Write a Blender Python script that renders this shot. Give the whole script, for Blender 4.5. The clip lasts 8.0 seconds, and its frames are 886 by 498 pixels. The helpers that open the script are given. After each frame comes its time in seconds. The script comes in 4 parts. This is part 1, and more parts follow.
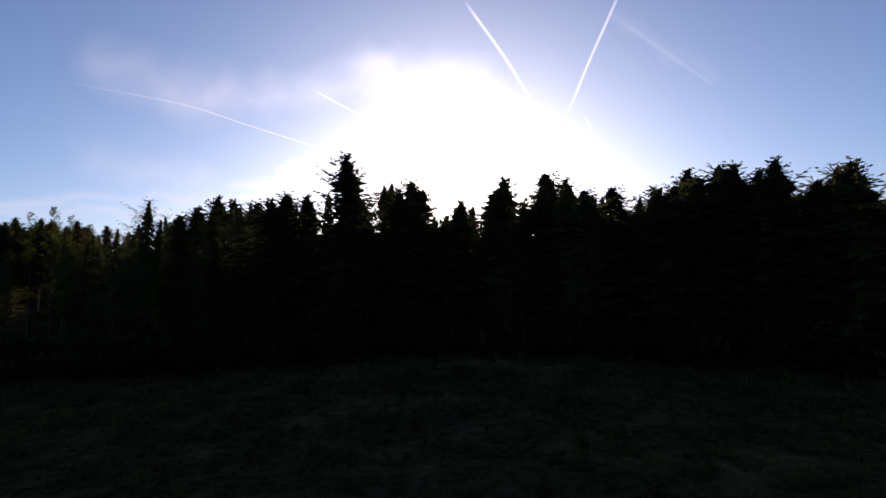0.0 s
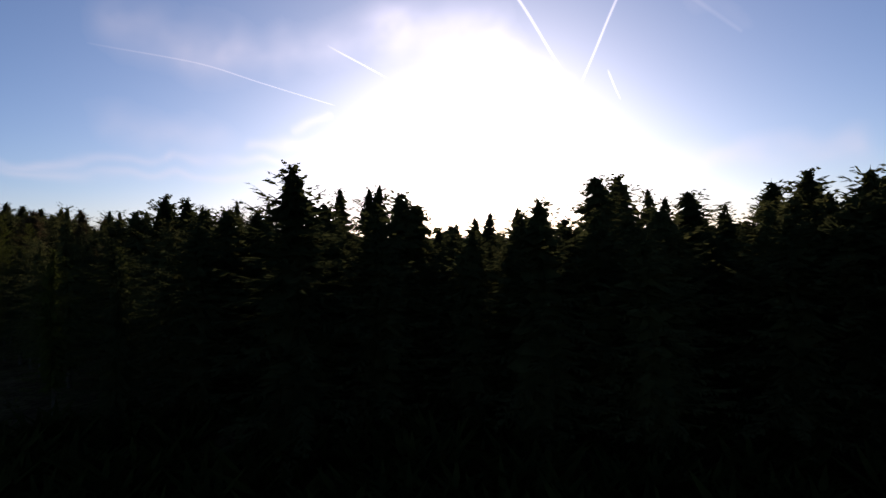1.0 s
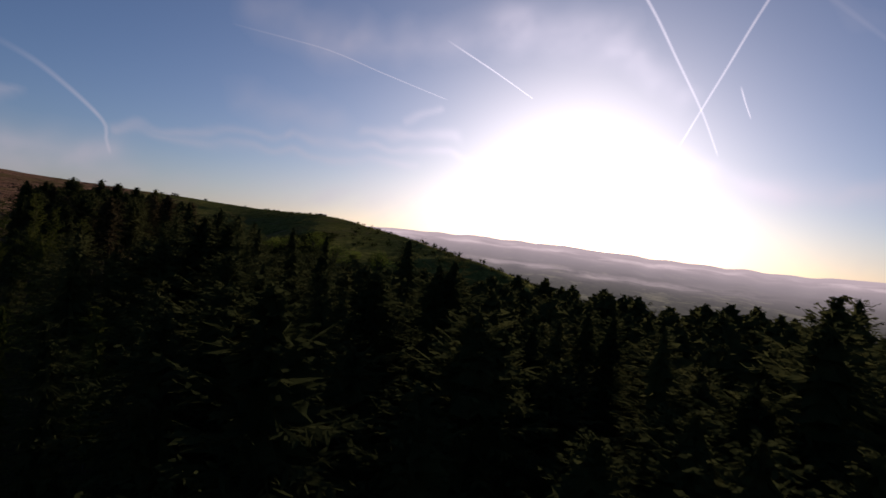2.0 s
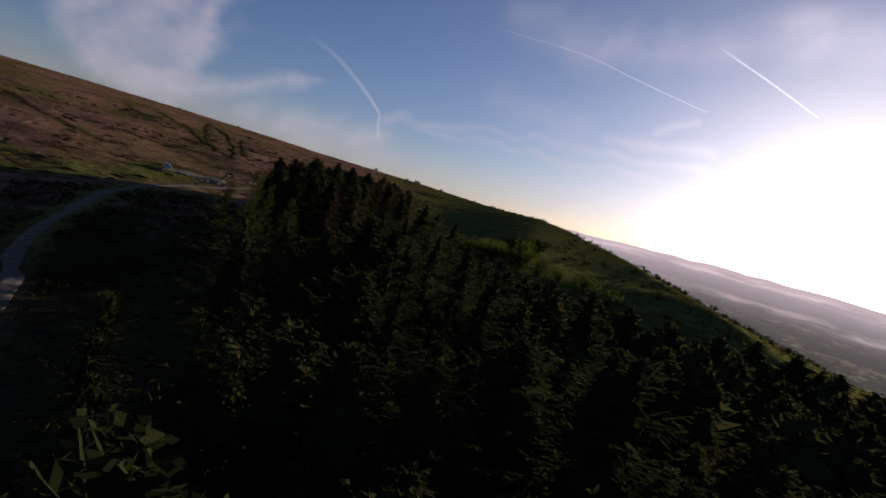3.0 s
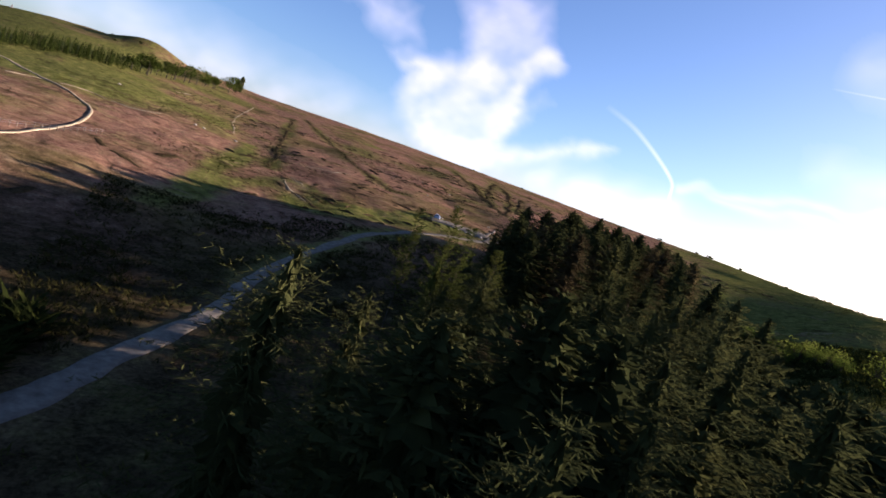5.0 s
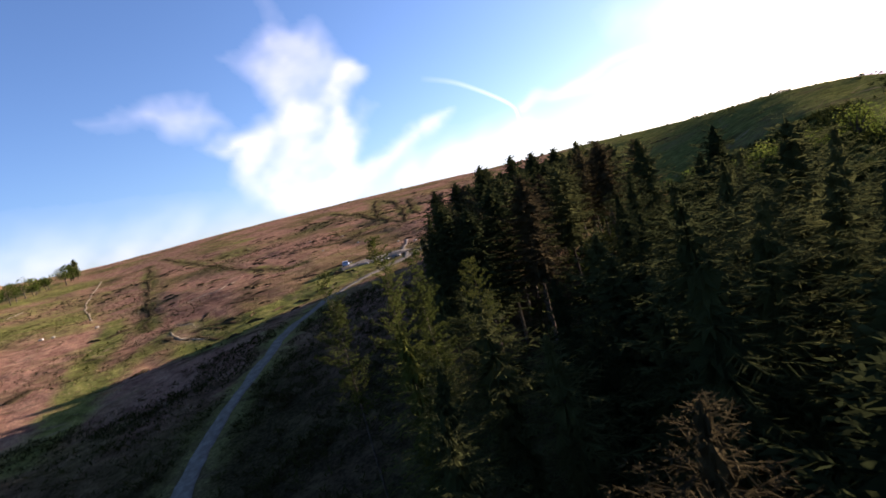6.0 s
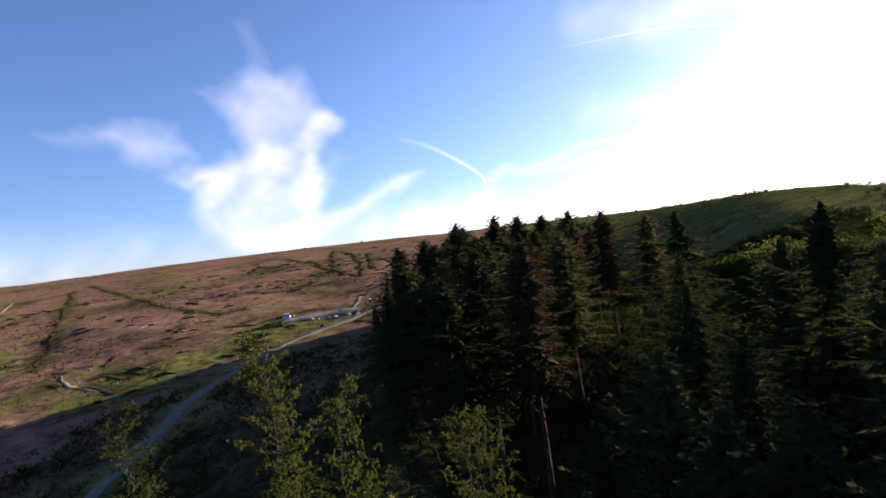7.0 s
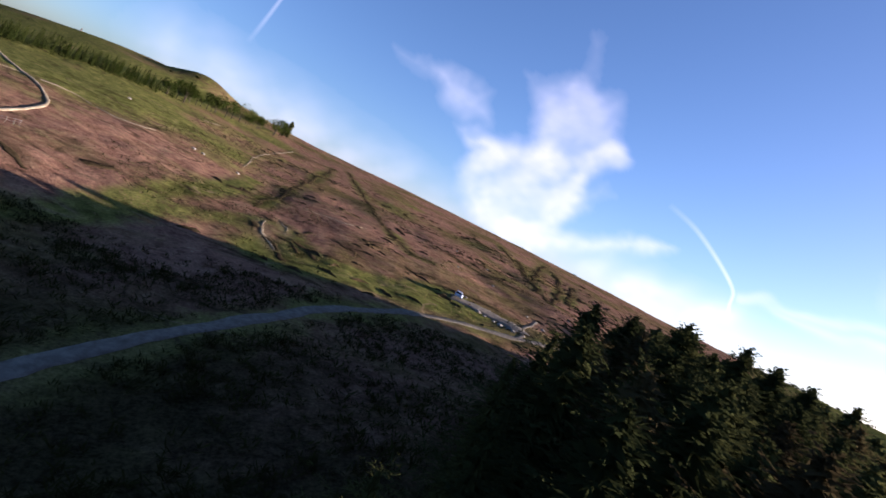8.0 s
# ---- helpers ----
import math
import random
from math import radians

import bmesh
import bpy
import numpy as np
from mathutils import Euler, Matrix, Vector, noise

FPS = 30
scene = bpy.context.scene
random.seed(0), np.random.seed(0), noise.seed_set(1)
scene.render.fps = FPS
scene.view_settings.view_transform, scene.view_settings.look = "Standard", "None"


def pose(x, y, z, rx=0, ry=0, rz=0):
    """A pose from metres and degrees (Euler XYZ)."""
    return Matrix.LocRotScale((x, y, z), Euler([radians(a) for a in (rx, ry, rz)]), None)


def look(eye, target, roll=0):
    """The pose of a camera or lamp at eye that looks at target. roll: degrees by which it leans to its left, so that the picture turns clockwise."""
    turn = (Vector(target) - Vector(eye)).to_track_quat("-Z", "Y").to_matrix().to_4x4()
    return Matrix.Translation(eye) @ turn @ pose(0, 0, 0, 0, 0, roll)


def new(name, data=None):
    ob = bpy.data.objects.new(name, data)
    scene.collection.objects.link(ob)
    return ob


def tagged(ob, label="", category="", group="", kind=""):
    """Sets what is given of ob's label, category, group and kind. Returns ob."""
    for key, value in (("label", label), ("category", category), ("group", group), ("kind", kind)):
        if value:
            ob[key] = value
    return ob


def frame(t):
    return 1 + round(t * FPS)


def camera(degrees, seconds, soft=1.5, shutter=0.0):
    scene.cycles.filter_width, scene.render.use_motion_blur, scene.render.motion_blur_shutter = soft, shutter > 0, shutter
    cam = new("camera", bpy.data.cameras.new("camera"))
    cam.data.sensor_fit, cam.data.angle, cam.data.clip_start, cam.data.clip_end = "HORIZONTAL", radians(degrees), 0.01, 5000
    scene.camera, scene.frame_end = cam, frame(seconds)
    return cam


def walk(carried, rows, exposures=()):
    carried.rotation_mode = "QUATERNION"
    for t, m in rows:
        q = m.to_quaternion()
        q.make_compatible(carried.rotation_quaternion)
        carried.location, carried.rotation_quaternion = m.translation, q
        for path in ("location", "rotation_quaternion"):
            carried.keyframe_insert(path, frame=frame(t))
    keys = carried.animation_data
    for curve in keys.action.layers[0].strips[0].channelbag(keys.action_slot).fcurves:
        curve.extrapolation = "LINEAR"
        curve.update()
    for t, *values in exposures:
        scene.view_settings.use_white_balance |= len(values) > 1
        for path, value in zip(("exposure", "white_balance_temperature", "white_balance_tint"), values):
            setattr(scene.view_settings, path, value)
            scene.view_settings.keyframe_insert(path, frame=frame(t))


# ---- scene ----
# ---- camera and its walk ----
cam = camera(78.5, 8.0, soft=1.6, shutter=0.08)
PATH = [
    (0.0, pose(-0.69, -4.29, 7.30, 94.69, 0.80, -2.02)),
    (0.5, pose(0.08, 2.63, 10.24, 91.08, 0.97, -0.98)),
    (1.0, pose(0.64, 8.94, 13.11, 90.27, 1.13, -0.13)),
    (1.2, pose(0.83, 11.28, 14.08, 90.53, 1.07, 0.25)),
    (2.3, pose(-0.90, 24.60, 19.60, 88.38, -9.53, 15.85)),
    (2.5, pose(-1.49, 26.70, 20.02, 87.42, -10.36, 21.13)),
    (3.0, pose(-0.62, 29.84, 20.50, 85.53, -15.41, 33.62)),
    (3.5, pose(-1.86, 34.60, 20.53, 84.82, -18.11, 44.75)),
    (4.0, pose(-4.04, 39.04, 20.32, 83.90, -15.99, 51.34)),
    (4.5, pose(-7.22, 43.07, 20.36, 83.97, -20.28, 59.42)),
    (4.7, pose(-9.36, 44.94, 20.30, 83.45, -23.26, 63.95)),
    (5.8, pose(-23.55, 52.31, 20.13, 83.85, 7.25, 55.44)),
    (6.0, pose(-26.41, 53.83, 19.78, 85.02, 14.74, 51.99)),
    (6.5, pose(-32.21, 57.63, 19.81, 90.75, 20.00, 48.02)),
    (7.0, pose(-37.28, 61.78, 20.05, 90.57, 7.84, 47.70)),
    (7.5, pose(-42.48, 66.38, 20.23, 90.96, -13.35, 56.28)),
    (8.0, pose(-48.12, 70.36, 20.64, 88.59, -26.65, 70.16)),
]
EXPOSURES = [(0.0, 1.5, 6400, 25), (1.2, 1.2, 6300, 25), (2.3, 0.45, 6200, 26), (3.5, 1.05, 6200, 26), (4.5, 2.0, 6050, 27), (5.8, 2.45, 6050, 27), (8.0, 2.2, 5750, 27)]
walk(cam, PATH, EXPOSURES)

# ---- sky and sun ----
GLOW_BEARING, GLOW_HEIGHT = -3.8, 9.5  # degrees left of +y, degrees over the horizon
SUN_BEARING, SUN_HEIGHT = -9.0, 11.5


def way_to(bearing, height):
    """The unit vector towards a bearing (degrees left of +y) and a height over the horizon."""
    b, e = radians(bearing), radians(height)
    return Vector((-math.sin(b) * math.cos(e), math.cos(b) * math.cos(e), math.sin(e)))


world = bpy.data.worlds.new("sky")
scene.world = world
world.use_nodes = True
nt = world.node_tree
sky = nt.nodes.new("ShaderNodeTexSky")
sky.sky_type, sky.sun_disc = "NISHITA", False
sky.sun_elevation, sky.sun_rotation = radians(GLOW_HEIGHT), radians(-GLOW_BEARING)
sky.altitude, sky.air_density, sky.dust_density, sky.ozone_density = 300, 0.85, 1.1, 3.0
nt.links.new(sky.outputs["Color"], nt.nodes["Background"].inputs["Color"])
nt.nodes["Background"].inputs["Strength"].default_value = 0.05

sun = new("sun", bpy.data.lights.new("sun", "SUN"))
sun.data.energy, sun.data.angle, sun.data.color = 5.0, radians(0.5), (1.0, 0.84, 0.64)
sun.matrix_world = look(way_to(SUN_BEARING, SUN_HEIGHT) * 100, (0, 0, 0))


# ---- materials ----
def material(name, rough=0.9, metal=0.0):
    m = bpy.data.materials.new(name)
    m.use_nodes = True
    b = m.node_tree.nodes["Principled BSDF"]
    b.inputs["Roughness"].default_value, b.inputs["Metallic"].default_value = rough, metal
    b.inputs["Specular IOR Level"].default_value = 0.25
    return m, m.node_tree, b


def ramp(nt, source, stops):
    r = nt.nodes.new("ShaderNodeValToRGB")
    while len(r.color_ramp.elements) < len(stops):
        r.color_ramp.elements.new(0.5)
    for e, (at, c) in zip(r.color_ramp.elements, stops):
        e.position, e.color = at, (*c, 1)
    nt.links.new(source, r.inputs["Fac"])
    return r.outputs["Color"]


def noise_tex(nt, scale, detail=6.0, rough=0.6, stretch=None):
    n = nt.nodes.new("ShaderNodeTexNoise")
    n.inputs["Scale"].default_value, n.inputs["Detail"].default_value, n.inputs["Roughness"].default_value = scale, detail, rough
    out = nt.nodes.new("ShaderNodeTexCoord").outputs["Object"]
    if stretch:
        mp = nt.nodes.new("ShaderNodeMapping")
        mp.inputs["Scale"].default_value = stretch
        nt.links.new(out, mp.inputs["Vector"])
        out = mp.outputs["Vector"]
    nt.links.new(out, n.inputs["Vector"])
    return n.outputs["Fac"]


def mix(nt, fac, a, b, blend="MIX"):
    m = nt.nodes.new("ShaderNodeMix")
    m.data_type, m.blend_type = "RGBA", blend
    for socket, value in ((m.inputs[0], fac), (m.inputs[6], a), (m.inputs[7], b)):
        if isinstance(value, bpy.types.NodeSocket):
            nt.links.new(value, socket)
        elif isinstance(value, (int, float)):
            socket.default_value = value
        else:
            socket.default_value = (*value, 1)
    return m.outputs[2]


def maths(nt, op, a, b=0.0, clamp=False):
    m = nt.nodes.new("ShaderNodeMath")
    m.operation, m.use_clamp = op, clamp
    for socket, value in zip(m.inputs, (a, b)):
        if isinstance(value, bpy.types.NodeSocket):
            nt.links.new(value, socket)
        else:
            socket.default_value = value
    return m.outputs[0]


def attribute(nt, name):
    a = nt.nodes.new("ShaderNodeAttribute")
    a.attribute_name = name
    return a.outputs["Fac"]


def bumped(nt, b, height, strength, distance):
    bp = nt.nodes.new("ShaderNodeBump")
    bp.inputs["Strength"].default_value, bp.inputs["Distance"].default_value = strength, distance
    nt.links.new(height, bp.inputs["Height"])
    nt.links.new(bp.outputs["Normal"], b.inputs["Normal"])


def plain(name, stops, scale, rough=0.9, bump=0.0, distance=0.05):
    m, nt, b = material(name, rough)
    if rough >= 0.95:
        b.inputs["Specular IOR Level"].default_value = 0.0
    f = noise_tex(nt, scale)
    nt.links.new(ramp(nt, f, stops), b.inputs["Base Color"])
    if bump:
        bumped(nt, b, f, bump, distance)
    return m


def moor_material():
    m, nt, b = material("moor", 1.0)
    b.inputs["Specular IOR Level"].default_value = 0.0
    broad = noise_tex(nt, 0.028, 7, 0.62)
    fine = noise_tex(nt, 0.35, 8, 0.7)
    grain = noise_tex(nt, 2.6, 4, 0.7)
    streak = noise_tex(nt, 0.09, 6, 0.66, (1.0, 0.28, 1.0))
    bracken = ramp(nt, fine, [(0.28, (0.050, 0.028, 0.020)), (0.45, (0.140, 0.073, 0.052)), (0.6, (0.205, 0.116, 0.080)), (0.78, (0.265, 0.185, 0.115))])
    straw = ramp(nt, fine, [(0.3, (0.0465, 0.0372, 0.0136)), (0.7, (0.105, 0.0837, 0.0341))])
    green = ramp(nt, fine, [(0.28, (0.030, 0.035, 0.009)), (0.48, (0.078, 0.082, 0.022)), (0.62, (0.125, 0.122, 0.036)), (0.78, (0.19, 0.168, 0.064))])
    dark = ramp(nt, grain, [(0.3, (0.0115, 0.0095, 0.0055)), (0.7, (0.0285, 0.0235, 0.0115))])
    soil = ramp(nt, grain, [(0.3, (0.124, 0.0868, 0.0496)), (0.7, (0.211, 0.155, 0.093))])
    edge = nt.nodes.new("ShaderNodeMapRange")
    edge.inputs["From Min"].default_value, edge.inputs["From Max"].default_value = 0.47, 0.6
    nt.links.new(broad, edge.inputs["Value"])
    c = mix(nt, maths(nt, "MULTIPLY", edge.outputs[0], 0.85), bracken, straw)
    lawn = maths(nt, "MULTIPLY", maths(nt, "SUBTRACT", noise_tex(nt, 0.055, 5, 0.6, (1.0, 0.55, 1.0)), 0.53), 6.0, True)
    c = mix(nt, maths(nt, "MULTIPLY", lawn, 0.55), c, green)
    g = maths(nt, "ADD", attribute(nt, "grass"), maths(nt, "MULTIPLY", maths(nt, "SUBTRACT", fine, 0.5), 1.1), True)
    g = maths(nt, "SMOOTH_MAX", maths(nt, "MULTIPLY", maths(nt, "SUBTRACT", g, 0.3), 2.2, True), 0.0, True)
    c = mix(nt, g, c, green)
    spots = nt.nodes.new("ShaderNodeMapRange")
    spots.inputs["From Min"].default_value, spots.inputs["From Max"].default_value = 0.60, 0.68
    nt.links.new(streak, spots.inputs["Value"])
    c = mix(nt, maths(nt, "MULTIPLY", spots.outputs[0], maths(nt, "SUBTRACT", 0.8, maths(nt, "MULTIPLY", attribute(nt, "grass"), 0.5), True)), c, dark)
    # thin sheep tracks and hag edges: narrow bands of a slow noise
    for scale, width, colour, stretch in ((0.022, 0.010, dark, (1.0, 0.6, 1.0)), (0.05, 0.012, dark, (0.6, 1.0, 1.0)), (0.035, 0.007, soil, (1.0, 0.5, 1.0))):
        slow = noise_tex(nt, scale, 3, 0.5, stretch)
        line = maths(nt, "SUBTRACT", 1.0, maths(nt, "DIVIDE", maths(nt, "ABSOLUTE", maths(nt, "SUBTRACT", slow, 0.5)), width), True)
        gate = maths(nt, "MULTIPLY", maths(nt, "SUBTRACT", noise_tex(nt, 0.06, 3, 0.6), 0.42), 5.0, True)
        c = mix(nt, maths(nt, "MULTIPLY", maths(nt, "MULTIPLY", line, gate), 0.8), c, colour)
    tuft = nt.nodes.new("ShaderNodeTexVoronoi")
    tuft.inputs["Scale"].default_value = 0.55
    nt.links.new(nt.nodes.new("ShaderNodeTexCoord").outputs["Object"], tuft.inputs["Vector"])
    clump = maths(nt, "MULTIPLY", maths(nt, "LESS_THAN", tuft.outputs["Distance"], 0.3), maths(nt, "GREATER_THAN", noise_tex(nt, 0.12, 4, 0.6), 0.53))
    c = mix(nt, maths(nt, "MULTIPLY", clump, 0.4), c, dark)
    # painted shade of the hollow, floors and knoll, and the heather spots
    c = mix(nt, maths(nt, "MULTIPLY", attribute(nt, "heath_and_shade"), maths(nt, "ADD", maths(nt, "MULTIPLY", fine, -1.2), 1.5, True), True), c, dark)
    c = mix(nt, maths(nt, "MULTIPLY", attribute(nt, "rut"), 0.9, True), c, dark)
    c = mix(nt, attribute(nt, "bare"), c, soil)
    c = mix(nt, 0.8, c, ramp(nt, grain, [(0.25, (0.35, 0.35, 0.35)), (0.5, (1.05, 1.05, 1.05)), (0.75, (1.65, 1.65, 1.65))]), "MULTIPLY")
    nt.links.new(c, b.inputs["Base Color"])
    bumped(nt, b, maths(nt, "ADD", fine, maths(nt, "MULTIPLY", grain, 0.3)), 0.8, 0.4)
    return m


def leaf_material(name, stops, through_light, hue_spread=0.35):
    """Foliage: colour varies from tree to tree and from clump to clump, and some light passes through."""
    m, nt, b = material(name, 0.85)
    b.inputs["Specular IOR Level"].default_value = 0.0
    info = nt.nodes.new("ShaderNodeObjectInfo")
    f = noise_tex(nt, 0.9, 4, 0.6)
    v = maths(nt, "ADD", maths(nt, "MULTIPLY", f, 1 - hue_spread), maths(nt, "MULTIPLY", info.outputs["Random"], hue_spread))
    c = ramp(nt, v, stops)
    nt.links.new(c, b.inputs["Base Color"])
    tr = nt.nodes.new("ShaderNodeBsdfTranslucent")
    nt.links.new(c, tr.inputs["Color"])
    ms = nt.nodes.new("ShaderNodeMixShader")
    ms.inputs[0].default_value = through_light
    nt.links.new(b.outputs[0], ms.inputs[1])
    nt.links.new(tr.outputs[0], ms.inputs[2])
    nt.links.new(ms.outputs[0], nt.nodes["Material Output"].inputs["Surface"])
    return m


def vapour_material(name, colour, glow, scale, stretch):
    """Thin cloud against the sky: its cover comes from the sheet, frayed by noise."""
    m = bpy.data.materials.new(name)
    m.use_nodes = True
    nt = m.node_tree
    nt.nodes.remove(nt.nodes["Principled BSDF"])
    e, t, s = nt.nodes.new("ShaderNodeEmission"), nt.nodes.new("ShaderNodeBsdfTransparent"), nt.nodes.new("ShaderNodeMixShader")
    # the sheet gives off its own light in place of sunlight on vapour
    e.inputs["Color"].default_value, e.inputs["Strength"].default_value = (*colour, 1), glow
    nt.links.new(maths(nt, "MULTIPLY", attribute(nt, "lit"), glow), e.inputs["Strength"])
    f = noise_tex(nt, scale, 6, 0.6, stretch)
    a = maths(nt, "MULTIPLY", attribute(nt, "cover"), maths(nt, "ADD", maths(nt, "MULTIPLY", maths(nt, "SUBTRACT", f, 0.5), 0.55), 0.85), True)
    nt.links.new(a, s.inputs[0])
    nt.links.new(t.outputs[0], s.inputs[1])
    nt.links.new(e.outputs[0], s.inputs[2])
    nt.links.new(s.outputs[0], nt.nodes["Material Output"].inputs["Surface"])
    return m


MOOR = moor_material()
NEEDLES = leaf_material("spruce_needles", [(0.25, (0.0140, 0.0185, 0.0075)), (0.5, (0.0310, 0.0360, 0.0135)), (0.75, (0.060, 0.062, 0.0215))], 0.3)
YOUNG = leaf_material("young_needles", [(0.25, (0.024, 0.032, 0.007)), (0.5, (0.052, 0.060, 0.013)), (0.75, (0.085, 0.085, 0.021))], 0.3)
DRY = leaf_material("brown_needles", [(0.25, (0.026, 0.0205, 0.0110)), (0.5, (0.052, 0.041, 0.0195)), (0.75, (0.083, 0.069, 0.030))], 0.3)
LEAVES = leaf_material("broad_leaves", [(0.25, (0.022, 0.033, 0.006)), (0.5, (0.052, 0.072, 0.012)), (0.75, (0.095, 0.110, 0.021))], 0.35)
WOOD = leaf_material("wood_leaves", [(0.25, (0.013, 0.020, 0.004)), (0.5, (0.028, 0.039, 0.008)), (0.75, (0.050, 0.060, 0.013))], 0.2)
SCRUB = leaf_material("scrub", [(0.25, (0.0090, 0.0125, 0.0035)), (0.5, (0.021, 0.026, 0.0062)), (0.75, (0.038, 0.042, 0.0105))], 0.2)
OLIVE = leaf_material("hill_turf", [(0.25, (0.030, 0.034, 0.010)), (0.5, (0.058, 0.061, 0.018)), (0.75, (0.092, 0.090, 0.030))], 0.3)
FERN = leaf_material("bracken", [(0.25, (0.0125, 0.0100, 0.0045)), (0.5, (0.026, 0.025, 0.0075)), (0.75, (0.046, 0.046, 0.0125))], 0.2)
STRAW = leaf_material("dry_grass", [(0.25, (0.07, 0.052, 0.026)), (0.5, (0.13, 0.098, 0.048)), (0.75, (0.19, 0.15, 0.075))], 0.2)
PEAT = plain("peat", [(0.3, (0.016, 0.012, 0.007)), (0.7, (0.052, 0.038, 0.020))], 1.5, 1.0, 0.5)
BARK = plain("bark", [(0.3, (0.02, 0.016, 0.012)), (0.7, (0.075, 0.062, 0.048))], 3.0, 0.95, 0.6)
GRAVEL = plain("gravel_track", [(0.25, (0.082, 0.072, 0.058)), (0.5, (0.13, 0.116, 0.095)), (0.75, (0.19, 0.17, 0.138))], 1.2, 0.95, 0.5)
SAND = plain("sandy_path", [(0.25, (0.15, 0.118, 0.072)), (0.7, (0.29, 0.245, 0.172))], 0.5, 0.95, 0.4)
STONE = plain("pale_stone", [(0.3, (0.13, 0.115, 0.095)), (0.7, (0.26, 0.24, 0.21))], 2.0, 0.9, 0.5)
POSTWOOD = plain("weathered_wood", [(0.3, (0.07, 0.058, 0.043)), (0.7, (0.13, 0.112, 0.088))], 4.0, 0.85, 0.3)
VAPOUR = vapour_material("cirrus", (1.0, 0.94, 0.96), 0.32, 0.0016, (1.0, 1.0, 2.4))
TRAIL = vapour_material("vapour_trail", (1.0, 0.96, 0.98), 0.38, 0.006, None)


# ---- the lie of the land ----
CENTRE = (-20.0, 50.0)
# bearing, distance and height of the brow that closes the view that way
BROW = np.array([(-180, 300, -10), (-90, 220, -60), (-45, 130, -20), (-25, 82, 6), (-14, 74, 13), (0, 90, 17.3), (6, 112, 19), (12.3, 144, 21.3), (14.4, 165, 22.8), (18.2, 187, 24.6), (22.4, 240, 27.4), (28, 300, 27.2), (33, 390, 32.2), (38, 425, 33.2), (50, 460, 36.6), (58, 465, 38.5), (66, 475, 39.6), (76, 480, 38.6), (84, 488, 35), (89, 495, 35.5), (94, 500, 38.5), (99, 490, 37.5), (104, 480, 32), (109, 475, 25), (115, 460, 14), (140, 350, -5), (180, 300, -10)], float)
ROAD = [(-30, 34), (-38, 40), (-47, 44.5), (-58, 49.3), (-70, 55), (-82, 59), (-90, 63), (-98, 68.5), (-107.5, 76), (-120.5, 86), (-133, 98.8), (-140, 108), (-143.5, 118), (-145, 128), (-147.5, 139), (-149, 150), (-149, 166)]
FORK = [(-145.5, 130), (-150, 134), (-156, 136.8), (-165, 144), (-176, 152)]
LAYBY = [(-151.5, 134), (-156, 134), (-160, 130), (-162, 126), (-163.8, 120.5)]
TRACK = [(-330, -45), (-275, -30), (-250, -18), (-238, -4), (-216, 13), (-201, 22), (-190, 26), (-180, 27), (-168, 27), (-150, 25), (-125, 18)]
LEDGES = [[(-382, 84), (-321, 73), (-283, 68), (-260, 67), (-245, 66)], [(-214, 1), (-221, 9)], [(-221, 13), (-225, 20), (-220, 28), (-220, 37), (-226, 41)], [(-312, 42), (-322, 48)]]
# long ditches and cuts in the peat, short hags, the scars under the brow and the sandy washes
DITCHES = [[(-385, 110), (-333, 100), (-290, 93), (-262, 87), (-232, 82), (-209, 79), (-199, 75), (-187, 74)], [(-404, 121), (-362, 120), (-339, 121), (-264, 117), (-249, 117), (-236, 117), (-219, 117), (-208, 118), (-199, 120), (-200, 124)],
           [(-237, 142), (-233, 144), (-232, 149)], [(-234, 153), (-226, 157), (-219, 162), (-216, 173)], [(-154, 31), (-147, 36), (-143, 40), (-140, 43)]]
HAGS = [[(-198, 66), (-201, 72)], [(-208, 74), (-211, 77)], [(-208, 80), (-206, 82)], [(-178, 76), (-174, 78)], [(-189, 102), (-192, 105), (-197, 109)], [(-223, 116), (-219, 119)], [(-341, 158), (-344, 164)], [(-218, 128), (-217, 129)], [(-364, 202), (-333, 192)],
        [(-174, 59), (-172, 61)], [(-230, 146), (-222, 155)], [(-179, 112), (-175, 113), (-179, 121)], [(-172, 121), (-173, 131), (-170, 137)], [(-101, 28), (-108, 31)], [(-156, 45), (-161, 48)], [(-158, 53), (-158, 57)]]
CUTS = [[(-157, 77), (-153, 79), (-147, 80), (-144, 81)], [(-162, 80), (-159, 83), (-152, 84)], [(-163, 83), (-158, 86), (-152, 87)], [(-178, 80), (-174, 82)], [(-169, 84), (-178, 87)], [(-166, 74), (-162, 75)], [(-178, 94), (-172, 96)], [(-175, 97), (-168, 99)]]
SCARS = [[(-323, 217), (-290, 203), (-262, 191), (-246, 188), (-225, 180), (-212, 177)], [(-362, 257), (-304, 220), (-254, 191)], [(-350, 255), (-311, 238), (-282, 223), (-236, 194), (-214, 179)], [(-299, 242), (-261, 217), (-228, 194)], [(-359, 221), (-325, 211), (-302, 205)]]
WASHES = [[(-171, 76), (-165, 76), (-158, 77)], [(-180, 80), (-171, 81), (-165, 81)], [(-208, 87), (-208, 94), (-206, 99), (-213, 106)], [(-157, 77), (-150, 79)]]


def ease(t):
    t = np.clip(t, 0.0, 1.0)
    return t * t * (3 - 2 * t)


